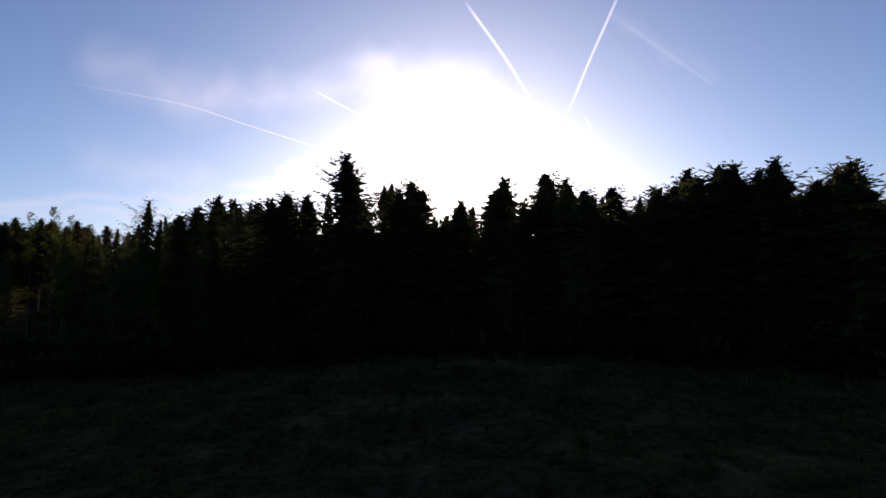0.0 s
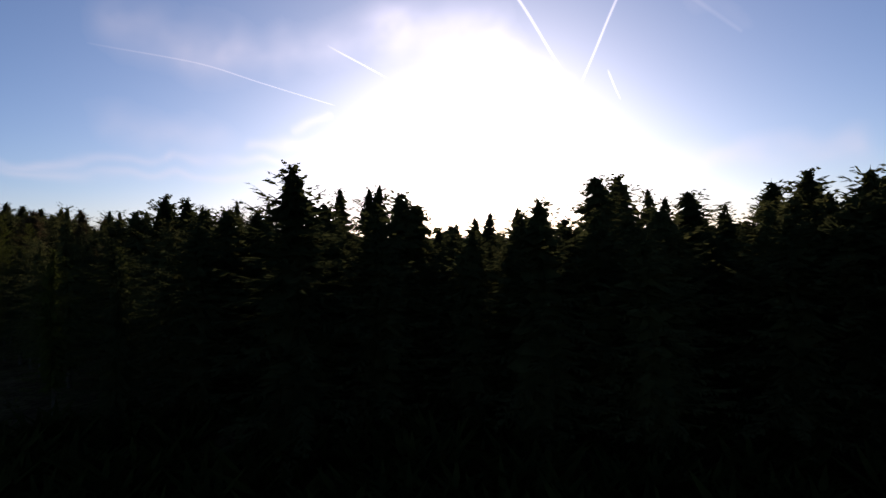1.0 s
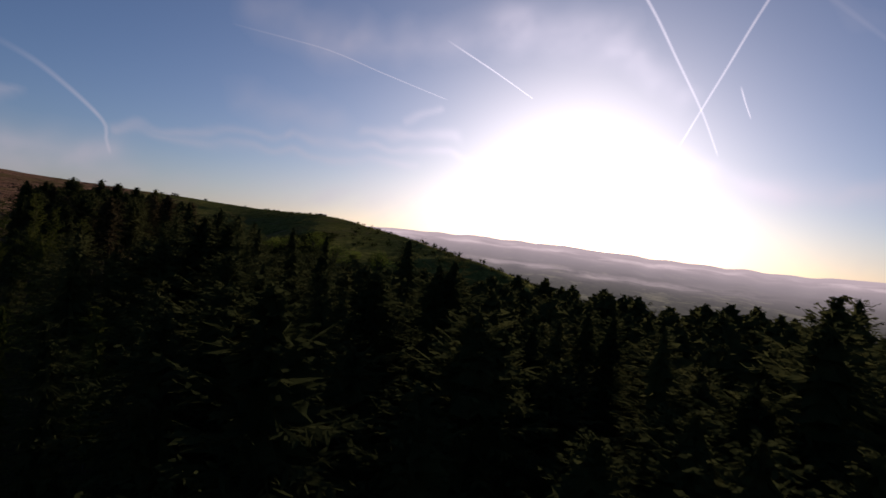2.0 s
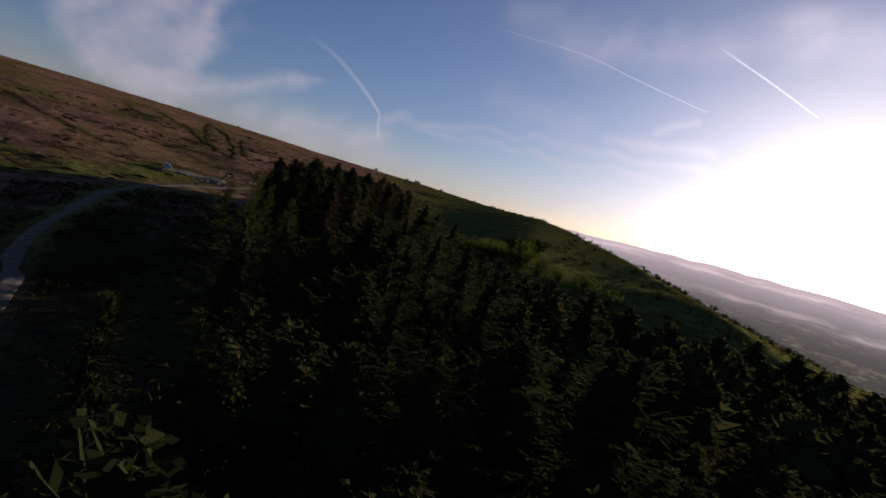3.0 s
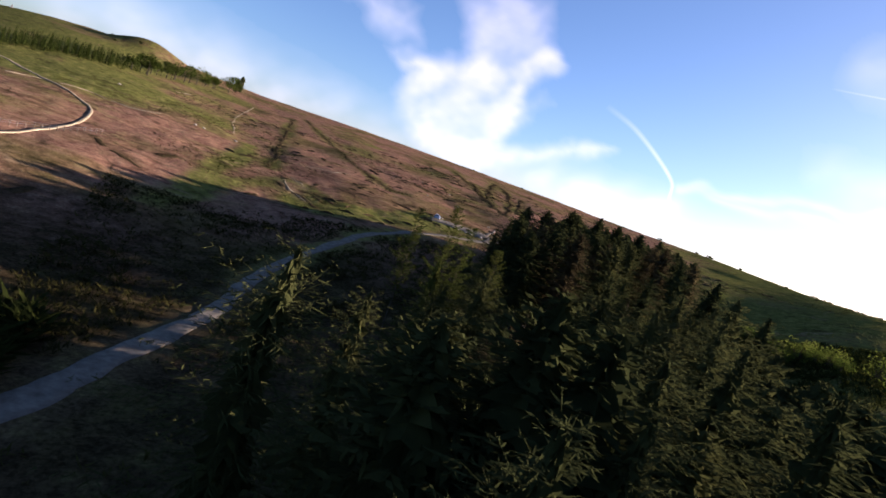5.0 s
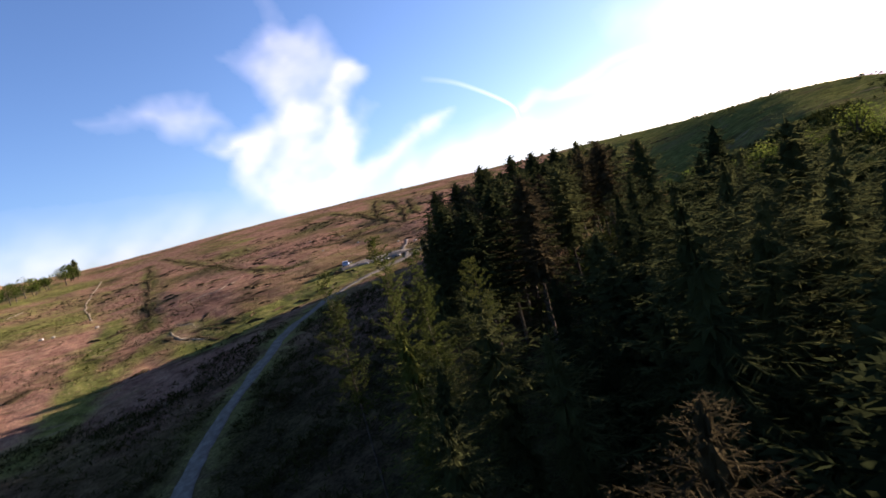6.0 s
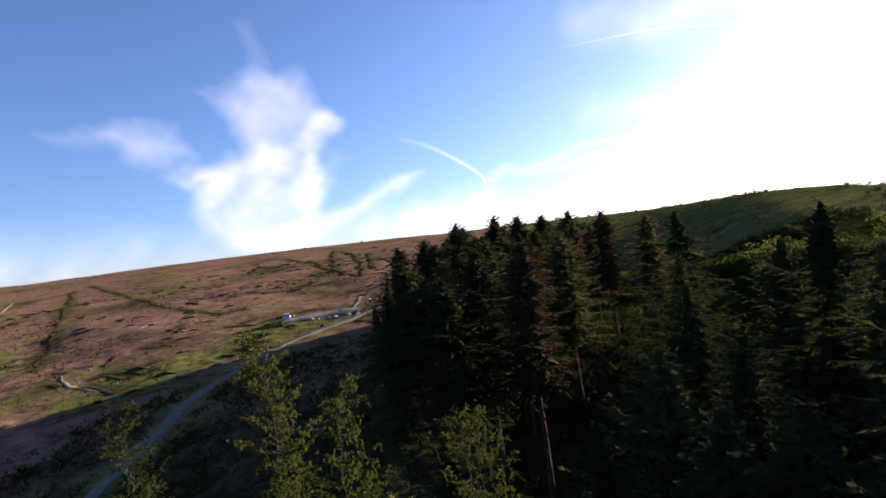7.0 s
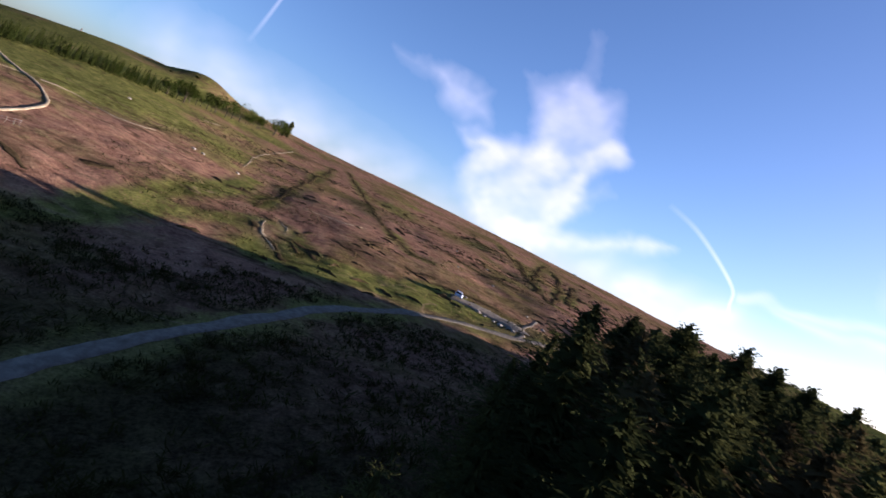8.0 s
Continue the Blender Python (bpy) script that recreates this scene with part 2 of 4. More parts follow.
def lumps(x, y, seed):
    """Smooth value noise in -1 to 1 over a unit lattice."""
    xi, yi = np.floor(x), np.floor(y)
    fx, fy = ease(x - xi), ease(y - yi)

    def at(i, j):
        v = np.sin(i * 127.1 + j * 311.7 + seed * 74.7) * 43758.5453
        return (v - np.floor(v)) * 2 - 1
    low = at(xi, yi) * (1 - fx) + at(xi + 1, yi) * fx
    high = at(xi, yi + 1) * (1 - fx) + at(xi + 1, yi + 1) * fx
    return low * (1 - fy) + high * fy


def mound(x, y, cx, cy, wide, high):
    return high * np.exp(-((x - cx) ** 2 + (y - cy) ** 2) / (2 * wide * wide))


def off_line(x, y, line):
    """The distance from a bent line in the plan."""
    best = np.full(np.shape(x), 1e9)
    for (x0, y0), (x1, y1) in zip(line, line[1:]):
        dx, dy = x1 - x0, y1 - y0
        f = np.clip(((x - x0) * dx + (y - y0) * dy) / (dx * dx + dy * dy), 0, 1)
        best = np.minimum(best, np.hypot(x - x0 - f * dx, y - y0 - f * dy))
    return best


def land_at(x, y):
    """The height of the ground, for arrays."""
    x, y = np.asarray(x, float), np.asarray(y, float)
    dx, dy = x - CENTRE[0], y - CENTRE[1]
    r = np.hypot(dx, dy)
    b = np.degrees(np.arctan2(-dx, dy))
    far, high = 0, 0
    for k in (-4, -2, 0, 2, 4):  # rounds the spurs
        far, high = far + np.interp(b + k, BROW[:, 0], BROW[:, 1]) / 5, high + np.interp(b + k, BROW[:, 0], BROW[:, 2]) / 5
    hollow = np.exp(-((b - 88) / 34) ** 2)  # the dip with the track in it, between plantation and moor
    start = 2.0 - 4.8 * hollow * ease((r - 12) / 58)
    bent = 1.04 - 0.54 * ease((34 - b) / 16) * ease((b + 60) / 30)  # the near hill rounds off towards its brow
    up = start + (high - start) * np.clip((r - 55) / (far - 55), 0, None) ** bent
    f = r - far
    down = np.maximum(high - np.where(f < 300, f * 0.06 + f * f * 0.0006, 72 + (f - 300) * 0.05), -130)
    z = np.where(r < far, up, down)
    near = ease((600 - r) / 400)
    even = 1 - 0.65 * ease((38 - b) / 10) * ease((b + 40) / 20) * ease((r - 70) / 40)  # the near hill is smoother
    z = z + mound(x, y, -74, 104, 24, 6.5) + mound(x, y, 2, 46, 22, 2.5) + mound(x, y, -474, 16, 16, 9.0)
    z = z + near * even * (lumps(x * 0.04, y * 0.04, 1) * 0.9 + lumps(x * 0.13, y * 0.13, 2) * 0.3 + lumps(x * 0.4, y * 0.4, 3) * 0.12 * ease((350 - r) / 200))
    return z + (1 - near) * lumps(x * 0.004, y * 0.004, 7) * 6


def land(x, y):
    return float(land_at(x, y))


def mesh_object(name, verts, faces, mat, parent=None, smooth=False):
    me = bpy.data.meshes.new(name)
    me.from_pydata(verts, [], faces)
    me.materials.append(mat)
    if smooth:
        me.shade_smooth()
    ob = new(name, me)
    ob.parent = parent
    return ob


def set_attribute(ob, name, values):
    a = ob.data.attributes.new(name, "FLOAT", "POINT")
    a.data.foreach_set("value", np.asarray(values, dtype=np.float32).ravel())


def build_ground():
    rings, step = [0.0], 1.6
    while rings[-1] < 4850:
        rings.append(rings[-1] + step)
        step *= 1.0055 if rings[-1] < 560 else 1.09
    bearings = np.concatenate([np.arange(-20, 122, 0.34), np.arange(125, 340, 3.0)])
    n = len(bearings)
    a = np.radians(bearings)[None, :]
    r = np.array(rings[1:])[:, None]
    x, y = CENTRE[0] - r * np.sin(a), CENTRE[1] + r * np.cos(a)
    z = land_at(x, y)
    wide = r + 0 * a
    b = bearings[None, :] + 0 * r
    # where grass takes over from bracken
    grass = 0.9 * ease((46 - b) / 14) + 0.58 * ease((b - 80) / 8) * ease((wide - 195) / 25) + 0.34 * ease((b - 91) / 5) * ease((wide - 120) / 25)
    grass = np.maximum(grass, 1.35 * np.exp(-(off_line(x, y, [(-148, 82), (-151, 98), (-154, 110), (-161, 122)]) / 10) ** 2))
    grass = np.maximum(grass, 0.75 * np.exp(-(off_line(x, y, [(-140, 53), (-150, 60), (-176, 80), (-160, 84)]) / 6) ** 2))
    for line in DITCHES[:2] + SCARS:
        grass = np.maximum(grass, 0.6 * np.exp(-(off_line(x, y, line) / 6) ** 2))
    grass = np.maximum(grass, 0.8 * np.exp(-(off_line(x, y, [(-226, 72), (-195, 66), (-160, 57), (-134, 53), (-118, 46)]) / 5) ** 2))
    grass = np.maximum(grass, 0.7 * np.exp(-(off_line(x, y, ROAD) / 7) ** 2))
    grass = np.maximum(grass, 0.55 * np.exp(-(off_line(x, y, [(-300, 135), (-365, 160)]) / 20) ** 2))
    grass = np.maximum(grass, 0.6 * ease((75 - wide) / 30))
    grass = grass + 0.22 * lumps(x * 0.05, y * 0.05, 11) + 0.12 * lumps(x * 0.17, y * 0.17, 12)
    rut = np.zeros_like(z)
    for line in DITCHES + HAGS + CUTS + SCARS:
        rut = np.maximum(rut, 0.75 * np.exp(-(off_line(x, y, line) / 2.2) ** 2))
    rut = rut * np.clip(0.75 + 0.6 * lumps(x * 0.2, y * 0.2, 21), 0, 1)
    bare = np.zeros_like(z)
    for line in WASHES:
        bare = np.maximum(bare, 0.5 * np.exp(-(off_line(x, y, line) / 1.6) ** 2))
    for line in (ROAD, FORK, LAYBY):
        bare = np.maximum(bare, 0.2 * np.exp(-(off_line(x, y, line) / 2.6) ** 4))
    # painted shade: hollow, plantation floor, strip floor and knoll; plus three heather spots
    heath_and_shade = 0.85 * ease((106 - wide) / 34) * ease((b - 20) / 20) + 0.8 * ease((75 - wide) / 20)
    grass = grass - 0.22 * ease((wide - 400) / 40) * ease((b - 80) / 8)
    heath_and_shade = np.maximum(heath_and_shade, 0.9 * np.exp(-(off_line(x, y, [(-62, 88), (-72, 108), (-74, 128), (-84, 142)]) / 24) ** 4))
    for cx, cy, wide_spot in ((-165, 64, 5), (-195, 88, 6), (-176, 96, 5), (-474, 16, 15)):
        heath_and_shade = np.maximum(heath_and_shade, mound(x, y, cx, cy, wide_spot, 0.6))
    heath_and_shade = np.clip(heath_and_shade * (0.9 + 0.3 * lumps(x * 0.08, y * 0.08, 15)) - 0.5 * np.exp(-(off_line(x, y, ROAD) / 4) ** 2), 0, 0.92)
    verts = [(CENTRE[0], CENTRE[1], land(*CENTRE))] + list(zip(x.ravel().tolist(), y.ravel().tolist(), z.ravel().tolist()))
    faces = [(0, 1 + k, 1 + (k + 1) % n) for k in range(n)]
    for j in range(len(rings) - 2):
        o = 1 + j * n
        for k in range(n):
            k2 = (k + 1) % n
            faces.append((o + k, o + n + k, o + n + k2, o + k2))
    ob = mesh_object("ground", verts, faces, MOOR, smooth=True)
    for name, values in (("grass", np.clip(grass, 0, 1)), ("rut", rut), ("bare", bare), ("heath_and_shade", heath_and_shade)):
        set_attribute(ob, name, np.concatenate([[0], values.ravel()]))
    return tagged(ob, "russet moorland hillside of dead bracken, heather and grass", "ground", kind="structure")


def smooth_line(line, step):
    """Points along a bent line, rounded at the bends."""
    pts = [Vector((*p, 0)) for p in line]
    out = []
    for i in range(len(pts) - 1):
        p0, p1, p2, p3 = pts[max(i - 1, 0)], pts[i], pts[i + 1], pts[min(i + 2, len(pts) - 1)]
        n = max(1, int((p2 - p1).length / step))
        for k in range(n):
            t = k / n
            out.append(0.5 * (2 * p1 + (p2 - p0) * t + (2 * p0 - 5 * p1 + 4 * p2 - p3) * t * t + (3 * p1 - p0 - 3 * p2 + p3) * t ** 3))
    return out + [pts[-1]]


def build_way(name, line, width, mat, label, lift=0.1, worn=0.25, stray=0.0):
    """A track laid along the ground: a crowned strip with ragged edges that dip into the turf."""
    pts = smooth_line(line, 1.0)
    across = (-0.5, -0.42, -0.22, 0.0, 0.22, 0.42, 0.5)
    drop = (-0.35, 0.0, -0.03, 0.04, -0.03, 0.0, -0.35)
    verts, faces = [], []
    for i, p in enumerate(pts):
        d = (pts[min(i + 1, len(pts) - 1)] - pts[max(i - 1, 0)]).normalized()
        s = Vector((-d.y, d.x, 0))
        w = width * max(0.12, 1 + worn * float(lumps(p.x * 0.22, p.y * 0.22, 31)) + (0.7 * float(lumps(p.x * 0.9, p.y * 0.9, 35)) if stray else 0))
        p = p + s * (stray * float(lumps(p.x * 0.13, p.y * 0.13, 36)) + 0.4 * stray * float(lumps(p.x * 0.5, p.y * 0.5, 37)))
        for f, h in zip(across, drop):
            q = p + s * (f * w * (1 + 0.12 * float(lumps(p.x * 0.7 + f * 9, p.y * 0.7, 33))))
            verts.append((q.x, q.y, land(q.x, q.y) + lift + h))
    for i in range(len(pts) - 1):
        if stray and i and float(lumps(pts[i].x * 0.42, pts[i].y * 0.42, 38)) > 0.62:
            continue  # grown over
        for k in range(6):
            o = i * 7 + k
            faces.append((o, o + 1, o + 8, o + 7))
    return tagged(mesh_object(name, verts, faces, mat, smooth=True), label, "track", kind="structure")


build_ground()
build_way("road", ROAD, 2.3, GRAVEL, "pale gravel forest track curving past the plantation")
build_way("road_fork", FORK, 1.1, GRAVEL, "gravel track branching uphill from the forest track")
build_way("parking_strip", LAYBY, 6.0, GRAVEL, "gravel lay-by cut into the moor beside the track", 0.28)
build_way("hill_track", TRACK, 0.8, SAND, "pale sandy track bending across the green hillside", 0.2)
for line in LEDGES:
    build_way("path", line, 0.5, SAND, "worn sandy footpath across the moor", 0.1, 0.7, 0.5)
for line in DITCHES:
    build_way("ditch", line, 1.3, PEAT, "dark peaty ditch running down the moor", 0.05, 0.7, 1.2)
for line in HAGS:
    build_way("peat_hag", line, 1.5, PEAT, "short dark peat bank broken out of the moor", 0.07, 0.7, 1.0)
for line in CUTS:
    build_way("gully", line, 1.0, PEAT, "dark gully washed into the slope", 0.07, 0.7, 0.8)
for line in SCARS:
    build_way("erosion_scar", line, 2.2, PEAT, "dark winding erosion scar below the brow", 0.12, 0.6, 1.4)
for line in WASHES:
    build_way("sand_wash", line, 0.4, SAND, "bare sandy wash between the gullies", 0.06, 0.8, 0.8)


# ---- far valley ----
def build_far_valley():
    """The hazy lowland far below the hill, out to the last ridge."""
    m = bpy.data.materials.new("far_valley")
    m.use_nodes = True
    nt = m.node_tree
    nt.nodes.remove(nt.nodes["Principled BSDF"])
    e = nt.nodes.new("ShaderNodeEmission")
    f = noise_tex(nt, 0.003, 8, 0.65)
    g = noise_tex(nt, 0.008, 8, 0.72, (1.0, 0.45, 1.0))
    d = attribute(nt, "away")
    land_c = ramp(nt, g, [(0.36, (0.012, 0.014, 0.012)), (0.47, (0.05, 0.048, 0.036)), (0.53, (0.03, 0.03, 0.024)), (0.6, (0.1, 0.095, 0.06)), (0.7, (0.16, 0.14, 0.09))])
    # distance haze and mist are painted into a sheet that glows by itself
    painted_haze = ramp(nt, d, [(0.0, (0.045, 0.043, 0.038)), (0.4, (0.105, 0.097, 0.092)), (0.75, (0.24, 0.21, 0.205)), (1.0, (0.37, 0.31, 0.3))])
    c = mix(nt, ramp(nt, d, [(0.0, (0.08,) * 3), (0.35, (0.4,) * 3), (0.7, (0.78,) * 3), (1.0, (0.96,) * 3)]), land_c, painted_haze)
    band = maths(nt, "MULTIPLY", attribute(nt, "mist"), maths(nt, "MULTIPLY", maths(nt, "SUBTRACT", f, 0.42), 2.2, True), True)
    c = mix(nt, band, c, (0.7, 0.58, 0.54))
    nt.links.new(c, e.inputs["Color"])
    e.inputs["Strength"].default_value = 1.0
    nt.links.new(e.outputs[0], nt.nodes["Material Output"].inputs["Surface"])
    b = np.radians(np.arange(-75, 35, 0.5))[None, :]
    s = np.linspace(0, 1, 60)[:, None]
    r = 1150 + 3450 * s ** 1.25 + 0 * b
    top = 1.15 + 0.28 * np.sin(np.degrees(b) * 0.11 + 1) + 0.1 * lumps(np.degrees(b) * 0.6, 0 * b, 41)
    el = -6.0 + (6.0 + top) * s ** 0.8 + 0.12 * lumps(np.degrees(b) * 0.35, s * 14, 42) * np.sin(np.pi * s)
    x, y = CENTRE[0] - r * np.sin(b), CENTRE[1] + r * np.cos(b)
    z = 20 + r * np.tan(np.radians(el))
    n = b.shape[1]
    verts = list(zip(x.ravel().tolist(), y.ravel().tolist(), z.ravel().tolist()))
    faces = [(j * n + k, j * n + k + 1, j * n + n + k + 1, j * n + n + k) for j in range(59) for k in range(n - 1)]
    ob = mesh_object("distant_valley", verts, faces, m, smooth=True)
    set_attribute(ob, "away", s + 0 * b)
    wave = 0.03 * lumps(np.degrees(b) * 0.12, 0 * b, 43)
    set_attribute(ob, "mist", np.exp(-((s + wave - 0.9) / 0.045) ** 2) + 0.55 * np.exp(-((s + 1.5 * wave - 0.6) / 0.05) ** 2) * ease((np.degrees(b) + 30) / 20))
    return tagged(ob, "hazy lowland with fields and banks of morning mist", "valley", kind="structure")


build_far_valley()


# ---- clouds and vapour trails ----
FAR = 4700.0
# patches of cloud: outline in (bearing, height), softness of the rim in degrees, cover
MAIN_CLOUD = [([(74.2, 10.6), (71.2, 11.6), (67.7, 12.6), (64.5, 13.4), (60.6, 13.0), (57.9, 9.4), (59.2, 5.8), (61.5, 1.6), (67.6, 1.8), (70.4, 4.6), (71.8, 7.0), (71.2, 9.3)], 1.7, 0.62),
    ([(70.0, 18.4), (65.3, 20.2), (60.0, 20.0), (58.2, 17.0), (56.4, 15.2), (57.6, 13.4), (59.4, 10.4), (66.6, 10.0), (67.6, 15.5)], 2.2, 0.42),
    ([(58.6, 16.2), (56.2, 15.2), (57.4, 13.8), (60.8, 11.2), (61.6, 12.8)], 1.1, 0.34),
    ([(83.0, 14.5), (78.0, 15.6), (71.6, 15.6), (70.6, 12.4), (73.5, 10.6), (77.0, 13.0)], 2.4, 0.36),
    ([(63.5, 4.4), (58.0, 6.0), (51.5, 9.0), (48.4, 9.3), (50.0, 7.2), (56.5, 4.8), (61.0, 2.4)], 1.5, 0.5),
    ([(62.0, 9.0), (57.0, 12.0), (56.0, 11.0), (59.0, 7.0)], 2.0, 0.2),
    ([(66.5, 24.5), (64.0, 25.0), (62.5, 20.5), (65.0, 19.5)], 2.0, 0.1)]
# soft strokes of cloud: from and to (bearing, height), half width in degrees, cover
GLARE_STREAKS = [(60.0, 3.2, 42.5, 4.6, 2.0, 0.26), (42.0, 7.6, 26.5, 9.2, 0.4, 0.32), (26.5, 9.2, 8.0, 9.6, 0.4, 0.34), (19.5, 11.0, 9.0, 11.4, 0.6, 0.34),
    (14.5, 12.6, 12.0, 14.0, 0.35, 0.3), (24.0, 18.4, 4.7, 22.4, 1.8, 0.16), (4.7, 22.6, -6.5, 21.4, 2.0, 0.26), (-6.0, 21.5, -13.0, 17.0, 1.2, 0.22), (-12.0, 11.0, -23.0, 7.4, 1.0, 0.42),
    (42.0, 7.2, 13.0, 8.0, 0.35, 0.3), (26.0, 3.6, 6.0, 5.0, 1.6, 0.25), (31.0, 12.0, 22.7, 10.8, 1.6, 0.2), (-20.0, 8.2, -38.0, 8.0, 1.2, 0.35)]
# the low broad strokes are pale haze added to whiten the horizon
HAZE_STREAKS = [(25.0, 18.2, 10.0, 21.0, 1.4, 0.1), (-21.0, 26.5, -30.0, 20.0, 0.9, 0.05), (30.0, 20.5, 22.0, 20.0, 2.2, 0.2), (100.0, 4.0, 71.0, 1.8, 3.0, 0.3),
    (51.0, 4.3, 42.5, 5.0, 1.2, 0.3), (53.0, 2.4, 8.0, 2.8, 2.2, 0.3), (12.0, 2.4, -40.0, 1.6, 2.0, 0.3)]


def in_patch(x, y, outline):
    """How far inside a closed outline each place lies, in its own units; negative outside."""
    inside = np.zeros(np.shape(x), bool)
    for (x0, y0), (x1, y1) in zip(outline, outline[1:] + outline[:1]):
        inside ^= ((y0 > y) != (y1 > y)) & (x < (x1 - x0) * (y - y0) / (y1 - y0 + 1e-9) + x0)
    return np.where(inside, 1.0, -1.0) * off_line(x, y, outline + outline[:1])


def glow_near_sun(b, e):
    """Glow put into thin vapour near the sun, in place of sunlight scattered forward."""
    d2 = (np.asarray(b) - GLOW_BEARING) ** 2 + (np.asarray(e) - GLOW_HEIGHT) ** 2
    return 1 + 2.6 * np.exp(-d2 / 17.0 ** 2)


def build_cirrus():
    b, e = np.meshgrid(np.arange(-48, 108, 0.28), np.arange(-0.4, 30, 0.25))
    cover = np.zeros_like(b)
    wb, we = b + 0.7 * lumps(b * 0.35, e * 0.35, 51), e + 0.5 * lumps(b * 0.5, e * 0.5, 52)
    for outline, soft, thick in MAIN_CLOUD:
        ragged = 0.5 * lumps(b * 0.8, e * 0.9, 55) + 0.25 * lumps(b * 2.0, e * 2.2, 56)
        cover = 1 - (1 - cover) * (1 - thick * ease((in_patch(wb, we, outline) + 0.35 * soft + 0.5 * ragged) / (1.35 * soft)))
    for b0, e0, b1, e1, wide, thick in GLARE_STREAKS + HAZE_STREAKS:
        d = off_line(wb, we, [(b0, e0), (b1, e1)])
        cover = 1 - (1 - cover) * (1 - thick * np.exp(-(d / wide) ** 2))
    cover = cover * np.clip(0.85 + 0.35 * lumps(b * 0.45 + e * 0.3, e * 0.5, 53) + 0.12 * lumps(b * 1.3 + 0.4 * e, e * 1.5, 54), 0, 1.1)
    x = CENTRE[0] - FAR * np.sin(np.radians(b)) * np.cos(np.radians(e))
    y = CENTRE[1] + FAR * np.cos(np.radians(b)) * np.cos(np.radians(e))
    z = 18 + FAR * np.sin(np.radians(e))
    n = b.shape[1]
    faces = []
    for j in range(b.shape[0] - 1):
        for k in range(n - 1):
            if cover[j:j + 2, k:k + 2].max() > 0.02:
                faces.append((j * n + k, j * n + k + 1, j * n + n + k + 1, j * n + n + k))
    ob = mesh_object("cloud_veil", list(zip(x.ravel().tolist(), y.ravel().tolist(), z.ravel().tolist())), faces, VAPOUR, smooth=True)
    set_attribute(ob, "cover", np.where(cover > 0.02, cover, 0))
    set_attribute(ob, "lit", glow_near_sun(b, e))
    return tagged(ob, "thin white cirrus and one ragged cloud in a blue sky", "cloud", kind="structure")


def build_trail(line, width, cover, fade, label):
    """A ribbon of vapour along a line of (bearing, height), widest and faintest at its old end."""
    pts = smooth_line(line, 0.4)
    verts, faces, values, lit = [], [], [], []
    for i, p in enumerate(pts):
        d = (pts[min(i + 1, len(pts) - 1)] - pts[max(i - 1, 0)]).normalized()
        s = Vector((-d.y, d.x, 0))
        f = i / (len(pts) - 1)
        w = width * (0.8 - 0.4 * f)
        for k in range(7):
            q = p + s * (w * (k - 3) / 3)
            verts.append(tuple(Vector((*CENTRE, 18)) + way_to(q.x, q.y) * (FAR - 60)))
            lit.append(float(glow_near_sun(q.x, q.y)))
            values.append(cover * (1 - abs(k - 3) / 3) ** 0.8 * min(1, f * fade + 0.05) * min(1, (1 - f) * 25))
    for i in range(len(pts) - 1):
        for k in range(6):
            o = i * 7 + k
            faces.append((o, o + 1, o + 8, o + 7))
    ob = mesh_object("vapour_trail", verts, faces, TRAIL, smooth=True)
    set_attribute(ob, "cover", values)
    set_attribute(ob, "lit", lit)
    return tagged(ob, label, "vapour trail", "vapour trails in the sky")


build_cirrus()
build_trail([(33.0, 18.6), (24.2, 18.2), (18.0, 16.9), (10.6, 15.1)], 0.13, 0.5, 1.5, "thin straight white vapour trail high in the sky")
build_trail([(11.4, 20.8), (6.2, 18.4), (1.7, 16.0)], 0.15, 0.7, 3, "short thin white vapour trail beside the glare")
build_trail([(-5.2, 29.4), (-9.2, 24.4), (-12.0, 20.0), (-14.7, 15.4), (-16.6, 11.2)], 0.28, 0.5, 8, "broad white vapour trail crossing another one")
build_trail([(-22.0, 29.0), (-18.6, 23.3), (-16.5, 19.2), (-14.8, 15.8), (-13.0, 12.0)], 0.26, 0.55, 8, "white vapour trail crossing a broader one")
build_trail([(-17.8, 17.6), (-18.4, 16.0), (-19.0, 14.6)], 0.16, 0.8, 3, "tiny curved scrap of a vapour trail")
build_trail([(51.0, 12.6), (48.0, 11.5), (45.4, 9.9), (43.2, 8.2), (42.4, 7.2), (42.3, 6.2), (41.8, 4.8)], 0.46, 0.42, 1.4, "old kinked vapour trail drifting apart")
build_trail([(95.4, 8.0), (94.8, 11.0), (93.8, 16.5)], 0.4, 0.22, 2, "faint old vapour trail standing upright")
build_trail([(-20.5, 27.0), (-25.0, 23.4), (-30.0, 19.0)], 0.5, 0.08, 3, "faint spread vapour trail high in the sky")


# ---- trees ----
def blade(verts, faces, p, way, side, length, width):
    o = len(verts)
    verts += [p, p + way * (length * 0.4) + side * width, p + way * length, p + way * (length * 0.45) - side * width]
    faces.append((o, o + 1, o + 2, o + 3))


def mesh_of(name, verts, faces, mat):
    me = bpy.data.meshes.new(name)
    me.from_pydata([tuple(v) for v in verts], [], faces)
    me.materials.append(mat)
    return me


def tube(verts, faces, points, radii, sides=6):
    o = len(verts)
    for p, r in zip(points, radii):
        for k in range(sides):
            a = k * math.tau / sides
            verts.append(Vector((p.x + r * math.cos(a), p.y + r * math.sin(a), p.z)))
    for i in range(len(points) - 1):
        for k in range(sides):
            k2 = (k + 1) % sides
            faces.append((o + i * sides + k, o + i * sides + k2, o + (i + 1) * sides + k2, o + (i + 1) * sides + k))


